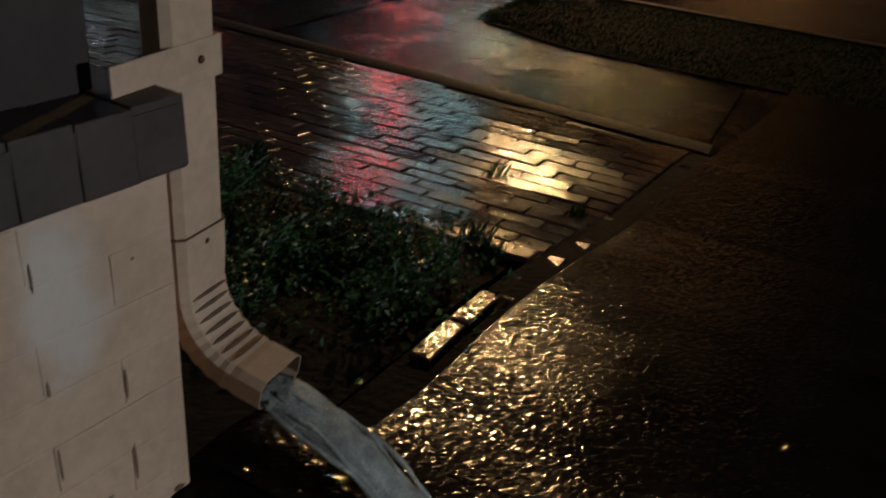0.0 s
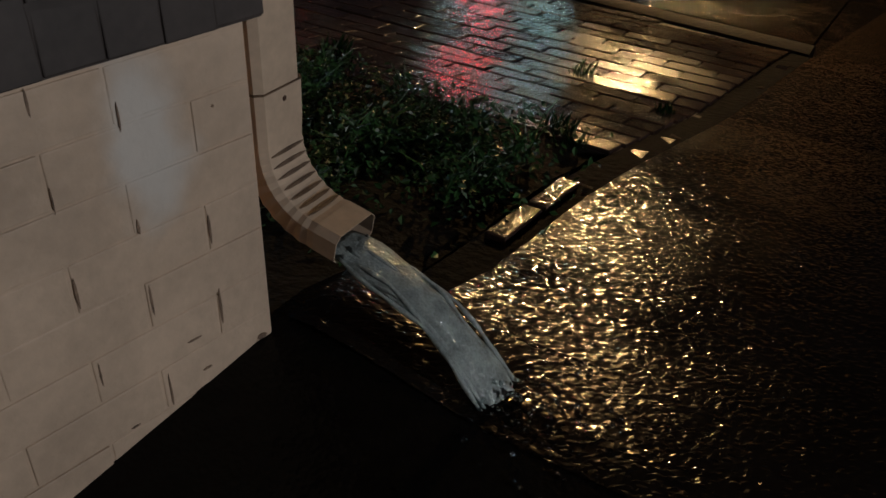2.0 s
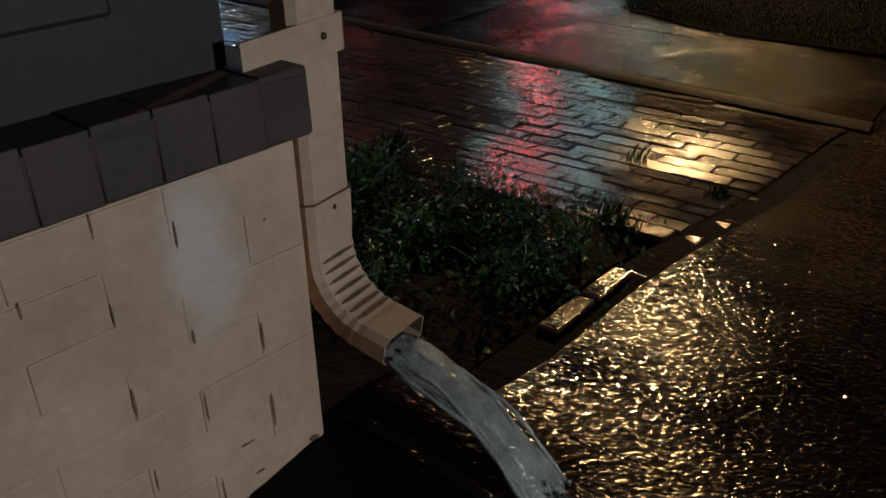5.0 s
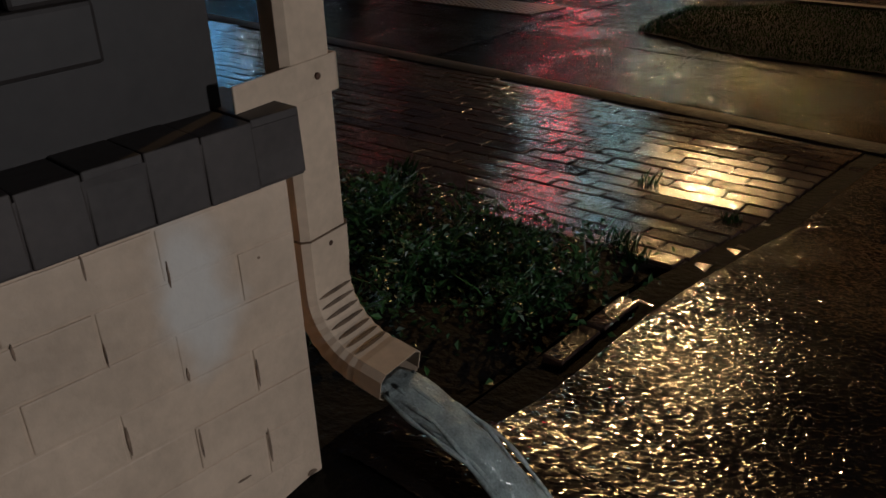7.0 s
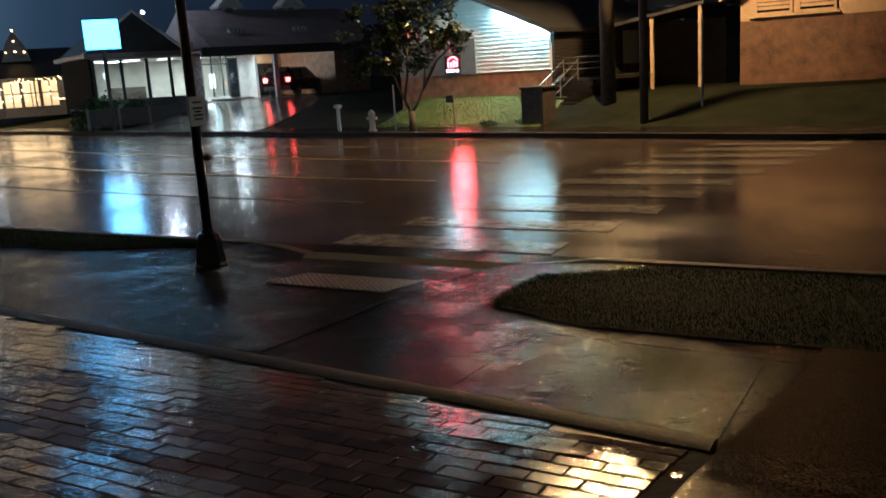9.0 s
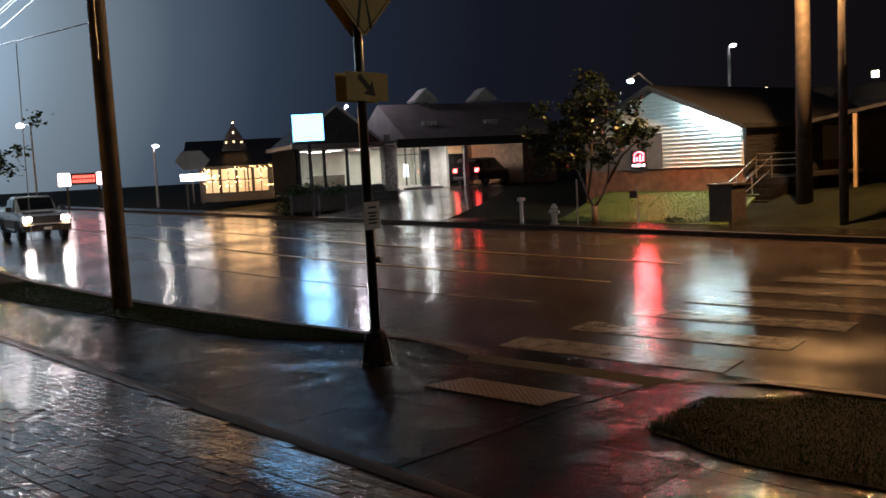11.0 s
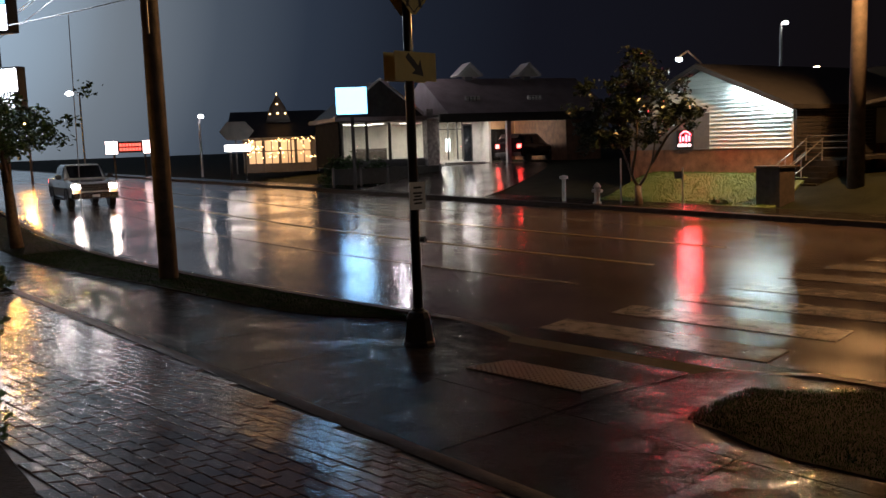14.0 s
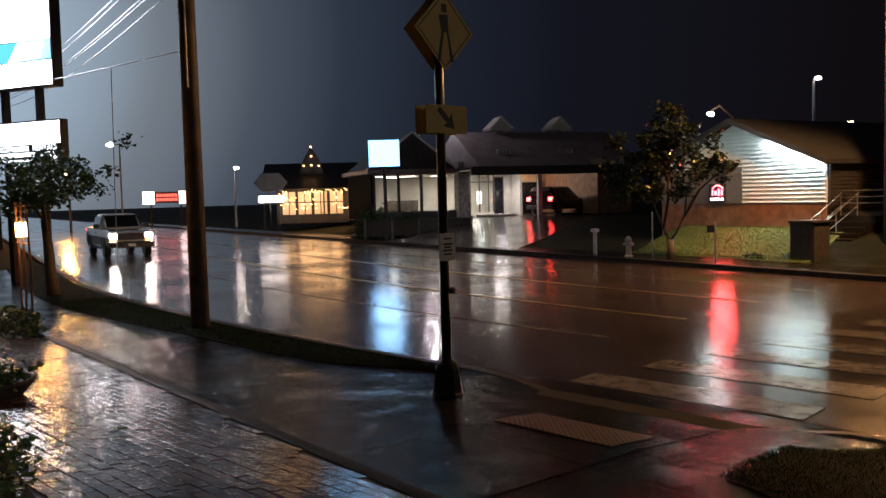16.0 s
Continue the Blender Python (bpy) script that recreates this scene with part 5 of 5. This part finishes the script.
mp("roof", bm, PALEROOF, label="grey sloping roof")
mp("lobby_roof", boxm(-5.6, 0.6, -0.6, 6.4, 2.72, 2.95), PALEROOF)
bm = bmesh.new()
sweep(bm, [[(-5.4, y, 2.95), (-2.6, y, 5.1), (0.1, y, 2.95)] for y in (0.2, 6.2)])
mp("front_gable", bm, SHINGLE, label="dark gable with pale edges")
for a, b in ((-5.5, -2.6), (0.2, -2.6)):
    bm = bmesh.new()
    sweep(bm, [[(a, y, 2.9), (b, y, 5.12), (b, y, 5.24), (a, y, 3.02)] for y in (-0.02, 0.2)])
    mp("barge_board", bm, TRIM)
for x in (3.45, 7.55):
    d = mp("cupola", boxm(x - 0.22, x + 0.22, 1.1, 1.6, 4.2, 5.55), GREYWALL, label="small gabled roof cupola")
    part("cupola_roof", prism(bmesh.new(), [(x - 0.85, 5.42), (x, 6.2), (x + 0.85, 5.42), (x + 0.72, 5.32), (x, 5.98), (x - 0.72, 5.32)], "y", 0.7, 2.0), TRIM, d, "pale gabled cap")
    part("cupola_gable", prism(bmesh.new(), [(x - 0.72, 5.33), (x, 5.99), (x + 0.72, 5.33)], "y", 0.8, 0.9), STUCCO, d)
    x -= 0.85
    v = mp("roof_vent", boxm(x - 0.45, x + 0.45, -1.55, -1.40, 3.62, 4.00), VENTWHITE, label="white louvred roof vent")
    for k in range(3):
        part("slat", boxm(x - 0.41, x + 0.41, -1.565, -1.55, 3.68 + k * 0.12, 3.705 + k * 0.12), DARKTRIM, v)
        part("slat", boxm(x - 0.245 + k * 0.225, x - 0.205 + k * 0.225, -1.562, -1.551, 3.64, 3.98), DARKTRIM, v)
M = local(-36.9, 38.2, 1.08, 65)
for x, y, e in ((-3.2, 2.6, 55), (1.8, 2.9, 120)):
    lamp("lobby_light", "AREA", M @ Vector((x, y, 2.55)), e, (0.96, 1.0, 0.80), M @ Vector((x, y, 0)), 1.2)
lamp("canopy_light", "POINT", M @ Vector((5.3, 3.9, 1.9)), 120, (1.0, 0.84, 0.62), size=0.1)
lamp("entry_light", "AREA", M @ Vector((2.6, -0.6, 2.65)), 95, (0.95, 1.0, 0.92), M @ Vector((2.6, -0.6, 0)), 0.8)
# wet drive up to the canopy, low wall and planting before the lobby
dr = [M @ Vector((8.0, -2.8, 0)), M @ Vector((0.5, -2.8, 0))]


def drive(u, v):
    a = Vector((-22.5, far_kerb(-22.5) + 0.2)).lerp(Vector((-33.5, far_kerb(-33.5) + 0.2)), u)
    b = Vector((dr[0].x, dr[0].y)).lerp(Vector((dr[1].x, dr[1].y)), u)
    p = a.lerp(b, v)
    return (p.x, p.y, 0.16 + 0.93 * smooth01(v * 0.9))


tagged(sheet("driveway", spread(0, 1, 10), spread(0, 1, 14), drive, ROAD, 0.1), "wet asphalt drive rising to the motel canopy", "driveway", kind="structure")
tagged(sheet("forecourt", spread(0, 1, 6), spread(0, 1, 6), lambda u, v: tuple(M @ Vector((8.2 - 8.2 * u, -2.85 + 8.6 * v, -0.02))), ROAD, 0.1), "wet asphalt under the canopy", "driveway", kind="structure")
t = empty("low_fence", local(-34.8, 33.2, far_z(-34.8, 33.2), 60), "low dark fence before the motel lobby", "fence")
for k in range(5):
    part("post", boxm(-3 + k * 1.5 - 0.06, -3 + k * 1.5 + 0.06, -0.06, 0.06, -0.2, 1.05), GREYWALL, t)
for k in range(4):
    part("panel", boxm(-2.94 + k * 1.5, -1.56 + k * 1.5, -0.03, 0.03, 0.1, 0.95), DARKTRIM, t)
for i, (x, y, s) in enumerate(((-37.5, 32.8, 1.2), (-36.0, 33.6, 0.9), (-39.5, 33.6, 1.1))):
    shrub(x, y, far_z(x, y), 1.2 * s, 1.0 * s, 1.5 * s, 1100, "dark rounded bush before the motel", 50 + i, 0.14, "bush")

# blue lit sign
t = empty("blue_sign", local(-34.2, 30.35, 0.25, 48), "glowing pale blue sign on a dark post", "sign")
part("post", boxm(-0.09, 0.09, -0.09, 0.09, -0.1, 3.8), DARKTRIM, t)
cab = part("cabinet", boxm(-0.84, 0.84, -0.13, 0.13, 3.70, 5.16, bevel=0.03), DARKTRIM, t)
part("face", boxm(-0.79, 0.79, -0.142, -0.132, 3.75, 5.11), BLUEGLOW, cab)
lamp("blue_sign_light", "AREA", (-34.0, 30.0, 4.6), 26, (0.30, 0.65, 1.0), (-18, 15, 0), 1.3)


# ---- store with strings of warm bulbs ----
M2 = local(-50.8, 37.4, 1.0, 52)
t = empty("gift_store", M2, "dark low store with a porch hung with warm lights", "building")
part("body", boxm(-2.6, 2.6, 1.6, 6, -0.3, 2.5), DARKTRIM, t)
for k in range(4):
    x = -1.7 + k * 1.15
    w = part("window", boxm(x - 0.5, x + 0.5, 1.50, 1.58, 0.35, 2.0), WARMPANEL, t, "warm lit shop window")
    for dx in (-0.5, 0.0, 0.5):
        part("muntin", boxm(x + dx - 0.03, x + dx + 0.03, 1.45, 1.50, 0.35, 2.0), DARKTRIM, w)
    part("crossbar", boxm(x - 0.5, x + 0.5, 1.45, 1.50, 1.2, 1.26), DARKTRIM, w)
bm = bmesh.new()
sweep(bm, [[(x, -0.4, 2.2), (x, 4.2, 4.2), (x, 8.6, 2.4)] for x in (-3.6, 3.4)])
part("roof", bm, SHINGLE, t)
for k in range(4):
    part("porch_post", boxm(-2.9 + k * 1.9 - 0.05, -2.9 + k * 1.9 + 0.05, -0.25, -0.15, -0.3, 2.25), DARKTRIM, t)
part("cupola", prism(bmesh.new(), [(-0.9, 3.3), (0.9, 3.3), (0.55, 4.4), (0, 5.3), (-0.55, 4.4)], "y", 1.8, 2.6), DARKTRIM, t, "dark pointed roof turret")
rr = random.Random(77)
for k in range(64):
    x = rr.uniform(-2.3, 2.6)
    z = rr.choice((2.1, 2.05, 1.9, 1.5, 1.1, 0.8)) + rr.uniform(-0.1, 0.1)
    bm = bmesh.new()
    bmesh.ops.create_icosphere(bm, subdivisions=1, radius=rr.uniform(0.022, 0.045))
    for v in bm.verts:
        v.co += Vector((x, rr.uniform(-0.35, 1.2), z))
    part("bulb", bm, WARM, t, "small warm bulb")
for x, z in ((-0.55, 3.9), (0.0, 3.95), (0.55, 3.9), (0, 5.3), (0.0, 4.6)):
    bm = bmesh.new()
    bmesh.ops.create_icosphere(bm, subdivisions=1, radius=0.06)
    for v in bm.verts:
        v.co += Vector((x, 1.72, z))
    part("bulb", bm, WARM, t, "small warm bulb")
lamp("store_light", "AREA", M2 @ Vector((0.5, -0.6, 1.5)), 15, (1.0, 0.60, 0.26), M2 @ Vector((0.5, -12, 0)), 3.0)

# roadside signs and lamps farther off
t = empty("hexagon_sign", local(-50.7, 34.0, 0.55, 52), "pale hexagonal sign over a white lightbox", "sign")
for x in (-0.5, 0.5):
    part("post", boxm(x - 0.06, x + 0.06, -0.06, 0.06, -0.2, 1.9), DARKTRIM, t)
part("hexagon", prism(bmesh.new(), [(-1.15, 3.1), (-0.6, 3.75), (0.6, 3.75), (1.15, 3.1), (0.65, 2.5), (-0.65, 2.5)], "y", -0.08, 0.08), STUCCO, t)
part("lightbox", boxm(-0.85, 0.85, -0.11, 0.11, 1.75, 2.2, bevel=0.02), glow("lightbox_face", (1.0, 0.96, 0.85), 5.0), t, "glowing white lightbox")
t = empty("message_board_sign", local(-85.7, 43.5, -0.3, 64), "red message board between two white lit panels", "sign")
for x in (-1.5, 1.5):
    part("post", boxm(x - 0.1, x + 0.1, -0.1, 0.1, -0.5, 2.8), DARKTRIM, t)
part("board", boxm(-1.1, 1.3, -0.1, 0.1, 2.85, 4.0), LEDBACK, t)
bm = bmesh.new()
for z in (3.05, 3.5):
    for k in range(7):
        box(bm, -0.95 + k * 0.31, -0.95 + k * 0.31 + 0.24, -0.13, -0.105, z, z + 0.30)
part("writing_bars", bm, REDLED, t)["kind"] = "stuff"
for x0, x1 in ((-2.3, -1.15), (1.35, 2.1)):
    part("lit_panel", boxm(x0, x1, -0.12, 0.1, 2.75, 4.05), glow("pink_white_panel", (1.0, 0.72, 0.66), 4.0), t)


def tall_lamp(x, y, z, h, reach, material, label, r=0.3):
    t = empty("street_lamp", pose(x, y, z), label, "street lamp", "street lamps far off")
    part("pole", tube(bmesh.new(), [(0, 0, -0.2), (0, 0, h - 1.2), (0.0, 0, h - 0.2), (reach, 0, h)], [0.11, 0.09, 0.07, 0.05], 8), GALV, t)
    bm = bmesh.new()
    bmesh.ops.create_uvsphere(bm, u_segments=12, v_segments=7, radius=r)
    for v in bm.verts:
        v.co = Vector((v.co.x * 1.2 + reach, v.co.y, v.co.z * 0.6 + h - 0.12))
    part("lamp_glass", bm, material, t)
    return t


tall_lamp(-98.2, 44.2, 0.4, 9.3, -2.6, LAMPW, "tall street lamp with a bright white head", 0.42)
tall_lamp(-60.2, 36.8, 0.6, 4.6, 0.3, LAMPW, "white area lamp on a thin pole", 0.2)
# This lamp post is never in view; it is added for the sign spot.
tall_lamp(23.0, 22.6, 0.2, 9.4, 0.1, LAMPO, "unseen orange street lamp added to go with the sign spot", 0.2)
tall_lamp(-75.0, 29.5, 0.3, 5.0, -0.4, LAMPAMB, "amber street lamp far along the street", 0.3)
lamp("amber_lamp_light", "POINT", (-75.2, 29.2, 4.9), 1700, (1.0, 0.46, 0.08), size=0.45)
tall_lamp(-23.7, 58.3, far_z(-23.7, 58.3), 9.5 - far_z(-23.7, 58.3), 0.3, LAMPW, "white lamp high on the hill", 0.17)
tall_lamp(-40.8, 39.0, 1.0, 5.6, 0.2, LAMPW, "small white lamp above the motel", 0.09)
# Unseen fill lamp added above the motel to brighten its roof.
lamp("motel_lot_light", "POINT", (-38.6, 37.6, 8.2), 120, (0.95, 0.95, 1.0), size=0.1)
for x, y, z in ((-23.9, 64.0, 6.65), (-20.9, 64.0, 6.9), (-16.4, 64.0, 7.0)):
    t = empty("hill_house", local(x, y + 1.0, far_z(x, y + 1.0), 180), "dark house on the hill with a warm porch lamp", "house", "houses on the hill")
    part("body", boxm(-1.4, 1.4, -4, 0, -0.5, 2.4), GREYWALL, t)
    bm = bmesh.new()
    sweep(bm, [[(xx, 0.5, 2.3), (xx, -2, 3.5), (xx, -4.5, 2.3)] for xx in (-1.7, 1.7)])
    part("roof", bm, SHINGLE, t)
    q = z - far_z(x, y + 1.0)
    part("porch_lamp", boxm(-0.22, 0.22, 0.01, 0.12, q - 0.2, q + 0.25, bevel=0.03), glow("porch_lamp_glass", (1.0, 0.80, 0.45), 9), t)


# ---- vehicles ----
def wheel(parent, x, y, r, w, name="wheel"):
    s = 1 if y > 0 else -1
    prof = [(r * 0.62, -w / 2), (r * 0.9, -w / 2), (r, -w * 0.35), (r, w * 0.35), (r * 0.9, w / 2), (r * 0.62, w / 2)]
    bm = bmesh.new()
    rings = [[(q * math.cos(2 * math.pi * k / 24), o, q * math.sin(2 * math.pi * k / 24)) for k in range(24)] for q, o in prof]
    ob = part(name, sweep(bm, rings), RUBBER, parent, smooth=False)
    ob.location = (x, y, r)
    bm = bmesh.new()
    for k in range(6):
        a = 2 * math.pi * k / 6
        m = Matrix.Rotation(-a, 4, "Y")
        b2 = boxm(r * 0.08, r * 0.6, s * w * 0.5 - 0.02, s * w * 0.5 + 0.012, -r * 0.07, r * 0.07)
        b2.transform(m)
        me = bpy.data.meshes.new("tmp")
        b2.to_mesh(me)
        b2.free()
        bm.from_mesh(me)
        bpy.data.meshes.remove(me)
    tube(bm, [(0, s * w * 0.40, 0), (0, s * w * 0.53, 0)], r * 0.16, 12)
    part("rim", bm, CHROME, ob)
    return ob


def shell(sections, material, parent, name, label=""):
    """Body skin through cross sections (x, half width low, half width high, z low, z shoulder, z top)."""
    secs = []
    for x, wl, wh, z0, zs, z1 in sections:
        half = [(wl * 0.96, z0), (wl, z0 + 0.08), (wl, zs), (wh, z1 - 0.05), (wh * 0.9, z1)]
        secs.append([(x, y, z) for y, z in half] + [(x, -y, z) for y, z in reversed(half)])
    return part(name, sweep(bmesh.new(), secs), material, parent, label)


def pickup(m):
    t = empty("pickup_truck", m, "white crew cab pickup truck with headlights on, in the wet street", "truck")
    body = shell([(-2.95, 0.92, 0.90, 0.62, 0.95, 1.33), (-2.85, 0.98, 0.95, 0.55, 0.95, 1.36), (-1.2, 1.0, 0.96, 0.50, 0.95, 1.36), (-1.15, 1.0, 0.96, 0.50, 0.95, 1.33), (1.30, 1.0, 0.95, 0.50, 0.95, 1.30), (2.55, 0.99, 0.90, 0.55, 0.95, 1.20), (2.85, 0.93, 0.84, 0.60, 0.9, 1.12)], CARWHITE, t, "body")
    shell([(-1.15, 0.93, 0.72, 1.28, 1.32, 1.90), (-0.95, 0.94, 0.74, 1.28, 1.34, 1.96), (0.35, 0.94, 0.74, 1.28, 1.34, 1.95), (1.25, 0.93, 0.80, 1.26, 1.27, 1.31)], CARWHITE, t, "cab")
    part("bed_liner", boxm(-2.8, -1.25, -0.82, 0.82, 1.345, 1.375), RUBBER, t, "black open load bed")
    bm = bmesh.new()
    sweep(bm, [[(0.42, y, 1.87), (0.48, y, 1.89), (1.18, y, 1.36), (1.12, y, 1.34)] for y in (-0.70, 0.70)])
    part("windscreen", bm, DARKGLASS, t)
    for s in (-1, 1):
        for x0, x1 in ((-0.95, -0.15), (-0.07, 0.75)):
            bm = bmesh.new()
            sweep(bm, [[(x0, s * (0.925 + d), 1.38), (x1, s * (0.925 + d), 1.38), (min(x1, 0.45), s * (0.795 + d), 1.84), (x0, s * (0.795 + d), 1.84)] for d in (0.0, 0.02)])
            part("side_window", bm, DARKGLASS, t)
        part("mirror", boxm(0.78, 0.92, min(s * 0.98, s * 1.22), max(s * 0.98, s * 1.22), 1.32, 1.52, bevel=0.03), DARKTRIM, t)
        part("door_handle", boxm(0.0, 0.2, min(s * 0.995, s * 1.02), max(s * 0.995, s * 1.02), 1.10, 1.14), CHROME, t)
        part("headlight", boxm(2.66, 2.90, min(s * 0.60, s * 0.90), max(s * 0.60, s * 0.90), 0.92, 1.10, bevel=0.02), HEAD, t, "glowing headlight")
        part("marker_light", boxm(2.72, 2.885, min(s * 0.62, s * 0.88), max(s * 0.62, s * 0.88), 0.83, 0.90), AMBER, t)
        part("tail_light", boxm(-2.97, -2.86, min(s * 0.80, s * 0.95), max(s * 0.80, s * 0.95), 0.95, 1.25), TAIL, t)
        part("running_board", boxm(-1.1, 1.1, min(s * 0.86, s * 1.0), max(s * 0.86, s * 1.0), 0.40, 0.46), DARKTRIM, t)
        for x in (-1.85, 1.85):
            part("wheel_arch", tube(bmesh.new(), [(x + 0.50 * math.cos(a), s * 0.985, 0.44 + 0.50 * math.sin(a)) for a in (math.pi * k / 12 for k in range(13))], 0.04, 6), DARKTRIM, t)
            wheel(t, x, s * 0.86, 0.41, 0.28)
    gr = part("grille", boxm(2.80, 2.93, -0.58, 0.58, 0.82, 1.12, bevel=0.02), DARKTRIM, t)
    for k in range(3):
        part("grille_bar", boxm(2.925, 2.95, -0.55, 0.55, 0.86 + k * 0.09, 0.90 + k * 0.09), CHROME, gr)
    part("front_bumper", boxm(2.70, 3.02, -0.96, 0.96, 0.48, 0.76, bevel=0.05), CHROME, t)
    part("rear_bumper", boxm(-3.08, -2.9, -0.92, 0.92, 0.50, 0.68, bevel=0.03), CHROME, t)
    part("number_plate", boxm(3.02, 3.03, -0.15, 0.15, 0.55, 0.66), TAGWHITE, t)
    return t


def suv(m):
    t = empty("suv", m, "dark suv with red tail lights under the motel canopy", "car")
    shell([(-2.3, 0.86, 0.80, 0.45, 0.9, 1.05), (-2.2, 0.92, 0.86, 0.35, 0.9, 1.08), (0.9, 0.93, 0.86, 0.32, 0.9, 1.05), (1.9, 0.90, 0.80, 0.35, 0.8, 0.98), (2.3, 0.80, 0.70, 0.42, 0.7, 0.80)], CARBLACK, t, "body")
    shell([(-2.25, 0.84, 0.66, 1.0, 1.05, 1.45), (-1.9, 0.86, 0.68, 1.0, 1.05, 1.70), (0.2, 0.86, 0.68, 1.0, 1.05, 1.70), (1.1, 0.85, 0.74, 1.0, 1.02, 1.06)], CARBLACK, t, "cabin")
    for s in (-1, 1):
        part("tail_light", boxm(-2.34, -2.2, min(s * 0.62, s * 0.86), max(s * 0.62, s * 0.86), 0.85, 1.08, bevel=0.02), TAIL, t)
        for x0, x1 in ((-1.8, -0.9), (-0.8, 0.1)):
            bm = bmesh.new()
            sweep(bm, [[(x0, s * (0.85 + d), 1.10), (x1, s * (0.85 + d), 1.10), (x1, s * (0.735 + d), 1.55), (x0, s * (0.735 + d), 1.55)] for d in (0.0, 0.02)])
            part("side_window", bm, DARKGLASS, t)
        for x in (-1.4, 1.4):
            wheel(t, x, s * 0.80, 0.36, 0.24)
    bm = bmesh.new()
    sweep(bm, [[(-2.28, y, 1.10), (-2.30, y, 1.10), (-2.10, y, 1.50), (-2.06, y, 1.50)] for y in (-0.62, 0.62)])
    part("rear_window", bm, DARKGLASS, t)
    part("rear_bumper", boxm(-2.42, -2.2, -0.85, 0.85, 0.38, 0.60, bevel=0.04), DARKTRIM, t)
    part("number_plate", boxm(-2.36, -2.34, -0.15, 0.15, 0.74, 0.86), TAGWHITE, t)
    return t


pickup(pose(-39.2, 18.2, 0.02, 0, 0, -13))
lamp("headlight_beam_near", "SPOT", (-37.6, 17.15, 1.0), 260, (1.0, 0.92, 0.78), (-15, 11.8, 0.0), 0.08, 50, 0.6)
lamp("headlight_beam_far", "SPOT", (-37.3, 18.65, 1.0), 260, (1.0, 0.92, 0.78), (-15, 13.6, 0.0), 0.08, 50, 0.6)
suv(M @ Matrix.Translation((6.4, -0.9, 0.0)) @ pose(0, 0, 0, 0, 0, 35))

# ---- pavers, edging: pieces last ----
paving = tagged(sheet("paving", spread(-14, -0.50, 60), spread(0, 1, 10), lambda u, v: (u, bed_line(u) + (paver_line(u) - 0.012 - bed_line(u)) * v, near_z(bed_line(u) + (paver_line(u) - bed_line(u)) * v) - 0.006), JOINT, 0.06),
                "uneven wet clay paver strip beside the pavement", "paving", kind="structure")
rng = random.Random(51)
L, Wd = 0.205, 0.103
pave_meshes = []
for k in range(6):
    bm = boxm(-L / 2 + 0.0035, L / 2 - 0.0035, -Wd / 2 + 0.0035, Wd / 2 - 0.0035, -0.03, 0.0, bevel=0.004)
    bmesh.ops.delete(bm, geom=[f for f in bm.faces if f.normal.z < -0.9], context="FACES_ONLY")
    me = bpy.data.meshes.new("paver")
    bm.to_mesh(me)
    bm.free()
    me.materials.append(PAVER)
    pave_meshes.append(me)
rest = bmesh.new()
count = 0
rows = int((6.3 - 2.35) / Wd)
for r in range(rows):
    y = 2.40 + Wd / 2 + r * Wd
    if r % 2 and y + Wd / 2 < paver_line(-0.6):
        ob = new("paver", pave_meshes[r % 6])
        ob.parent = paving
        ob.matrix_world = pose(-0.605 + 0.075 * max(0, y - 2.0) - L / 4, y, near_z(y) + 0.005, math.degrees(math.atan((near_z(y + 0.05) - near_z(y - 0.05)) / 0.1)), 0, 0) @ Matrix.Diagonal((0.5, 1, 1, 1))
    for c in range(70):
        x = -0.605 + 0.075 * max(0, y - 2.0) - L / 2 - c * L - (L / 2 if r % 2 else 0)
        if x < -13.8 or y - Wd / 2 < bed_line(x) - 0.01 or y + Wd / 2 > paver_line(x) - 0.005:
            continue
        slope = math.degrees(math.atan((near_z(y + 0.05) - near_z(y - 0.05)) / 0.1))
        sink = 0.006 * noise.noise((x * 1.3, y * 1.3, 4))
        m = pose(x + rng.uniform(-0.002, 0.002), y + rng.uniform(-0.002, 0.002), near_z(y) + 0.006 + sink + rng.uniform(-0.002, 0.002), slope + rng.uniform(-1.3, 1.3), rng.uniform(-1.0, 1.0), rng.uniform(-0.8, 0.8))
        if x > -3.35 and count < 300:
            ob = new("paver", pave_meshes[count % 6])
            ob.parent = paving
            ob.matrix_world = m
            count += 1
        else:
            vs = [rest.verts.new(m @ v.co) for v in pave_meshes[0].vertices]
            for p in pave_meshes[0].polygons:
                rest.faces.new([vs[i] for i in p.vertices])
part("pavers_beyond", rest, PAVER, paving)["kind"] = "stuff"
# edging bricks along the lot
edging = tagged(sheet("edging_bed", spread(1.05, 4.3, 24), [0, 1], lambda u, v: (-0.605 + 0.105 * v + 0.075 * max(0, u - 2.0), u, near_z(u) - 0.004), SOIL, 0.05), "row of wet edging bricks between bed and lot", "edging", kind="structure")
for k in range(14):
    y = 1.38 + k * 0.208
    bright = 1.6 < y < 2.1
    x = (-0.567 if bright else -0.553) + 0.075 * max(0, y - 2.0)
    slope = math.degrees(math.atan((near_z(y + 0.1) - near_z(y - 0.1)) / 0.2))
    ob = new("edging_brick", pave_meshes[k % 6])
    ob.parent = edging
    lift, tilt = (0.014, 1.5) if bright else (-0.008, 5)
    ob.matrix_world = pose(x, y, near_z(y) + lift, 0, 0, 90) @ pose(0, 0, 0, rng.uniform(-tilt, tilt), -slope + rng.uniform(-tilt, tilt), rng.uniform(-1.5, 1.5)) @ Matrix.Diagonal((0.96, 0.50, 1, 1))
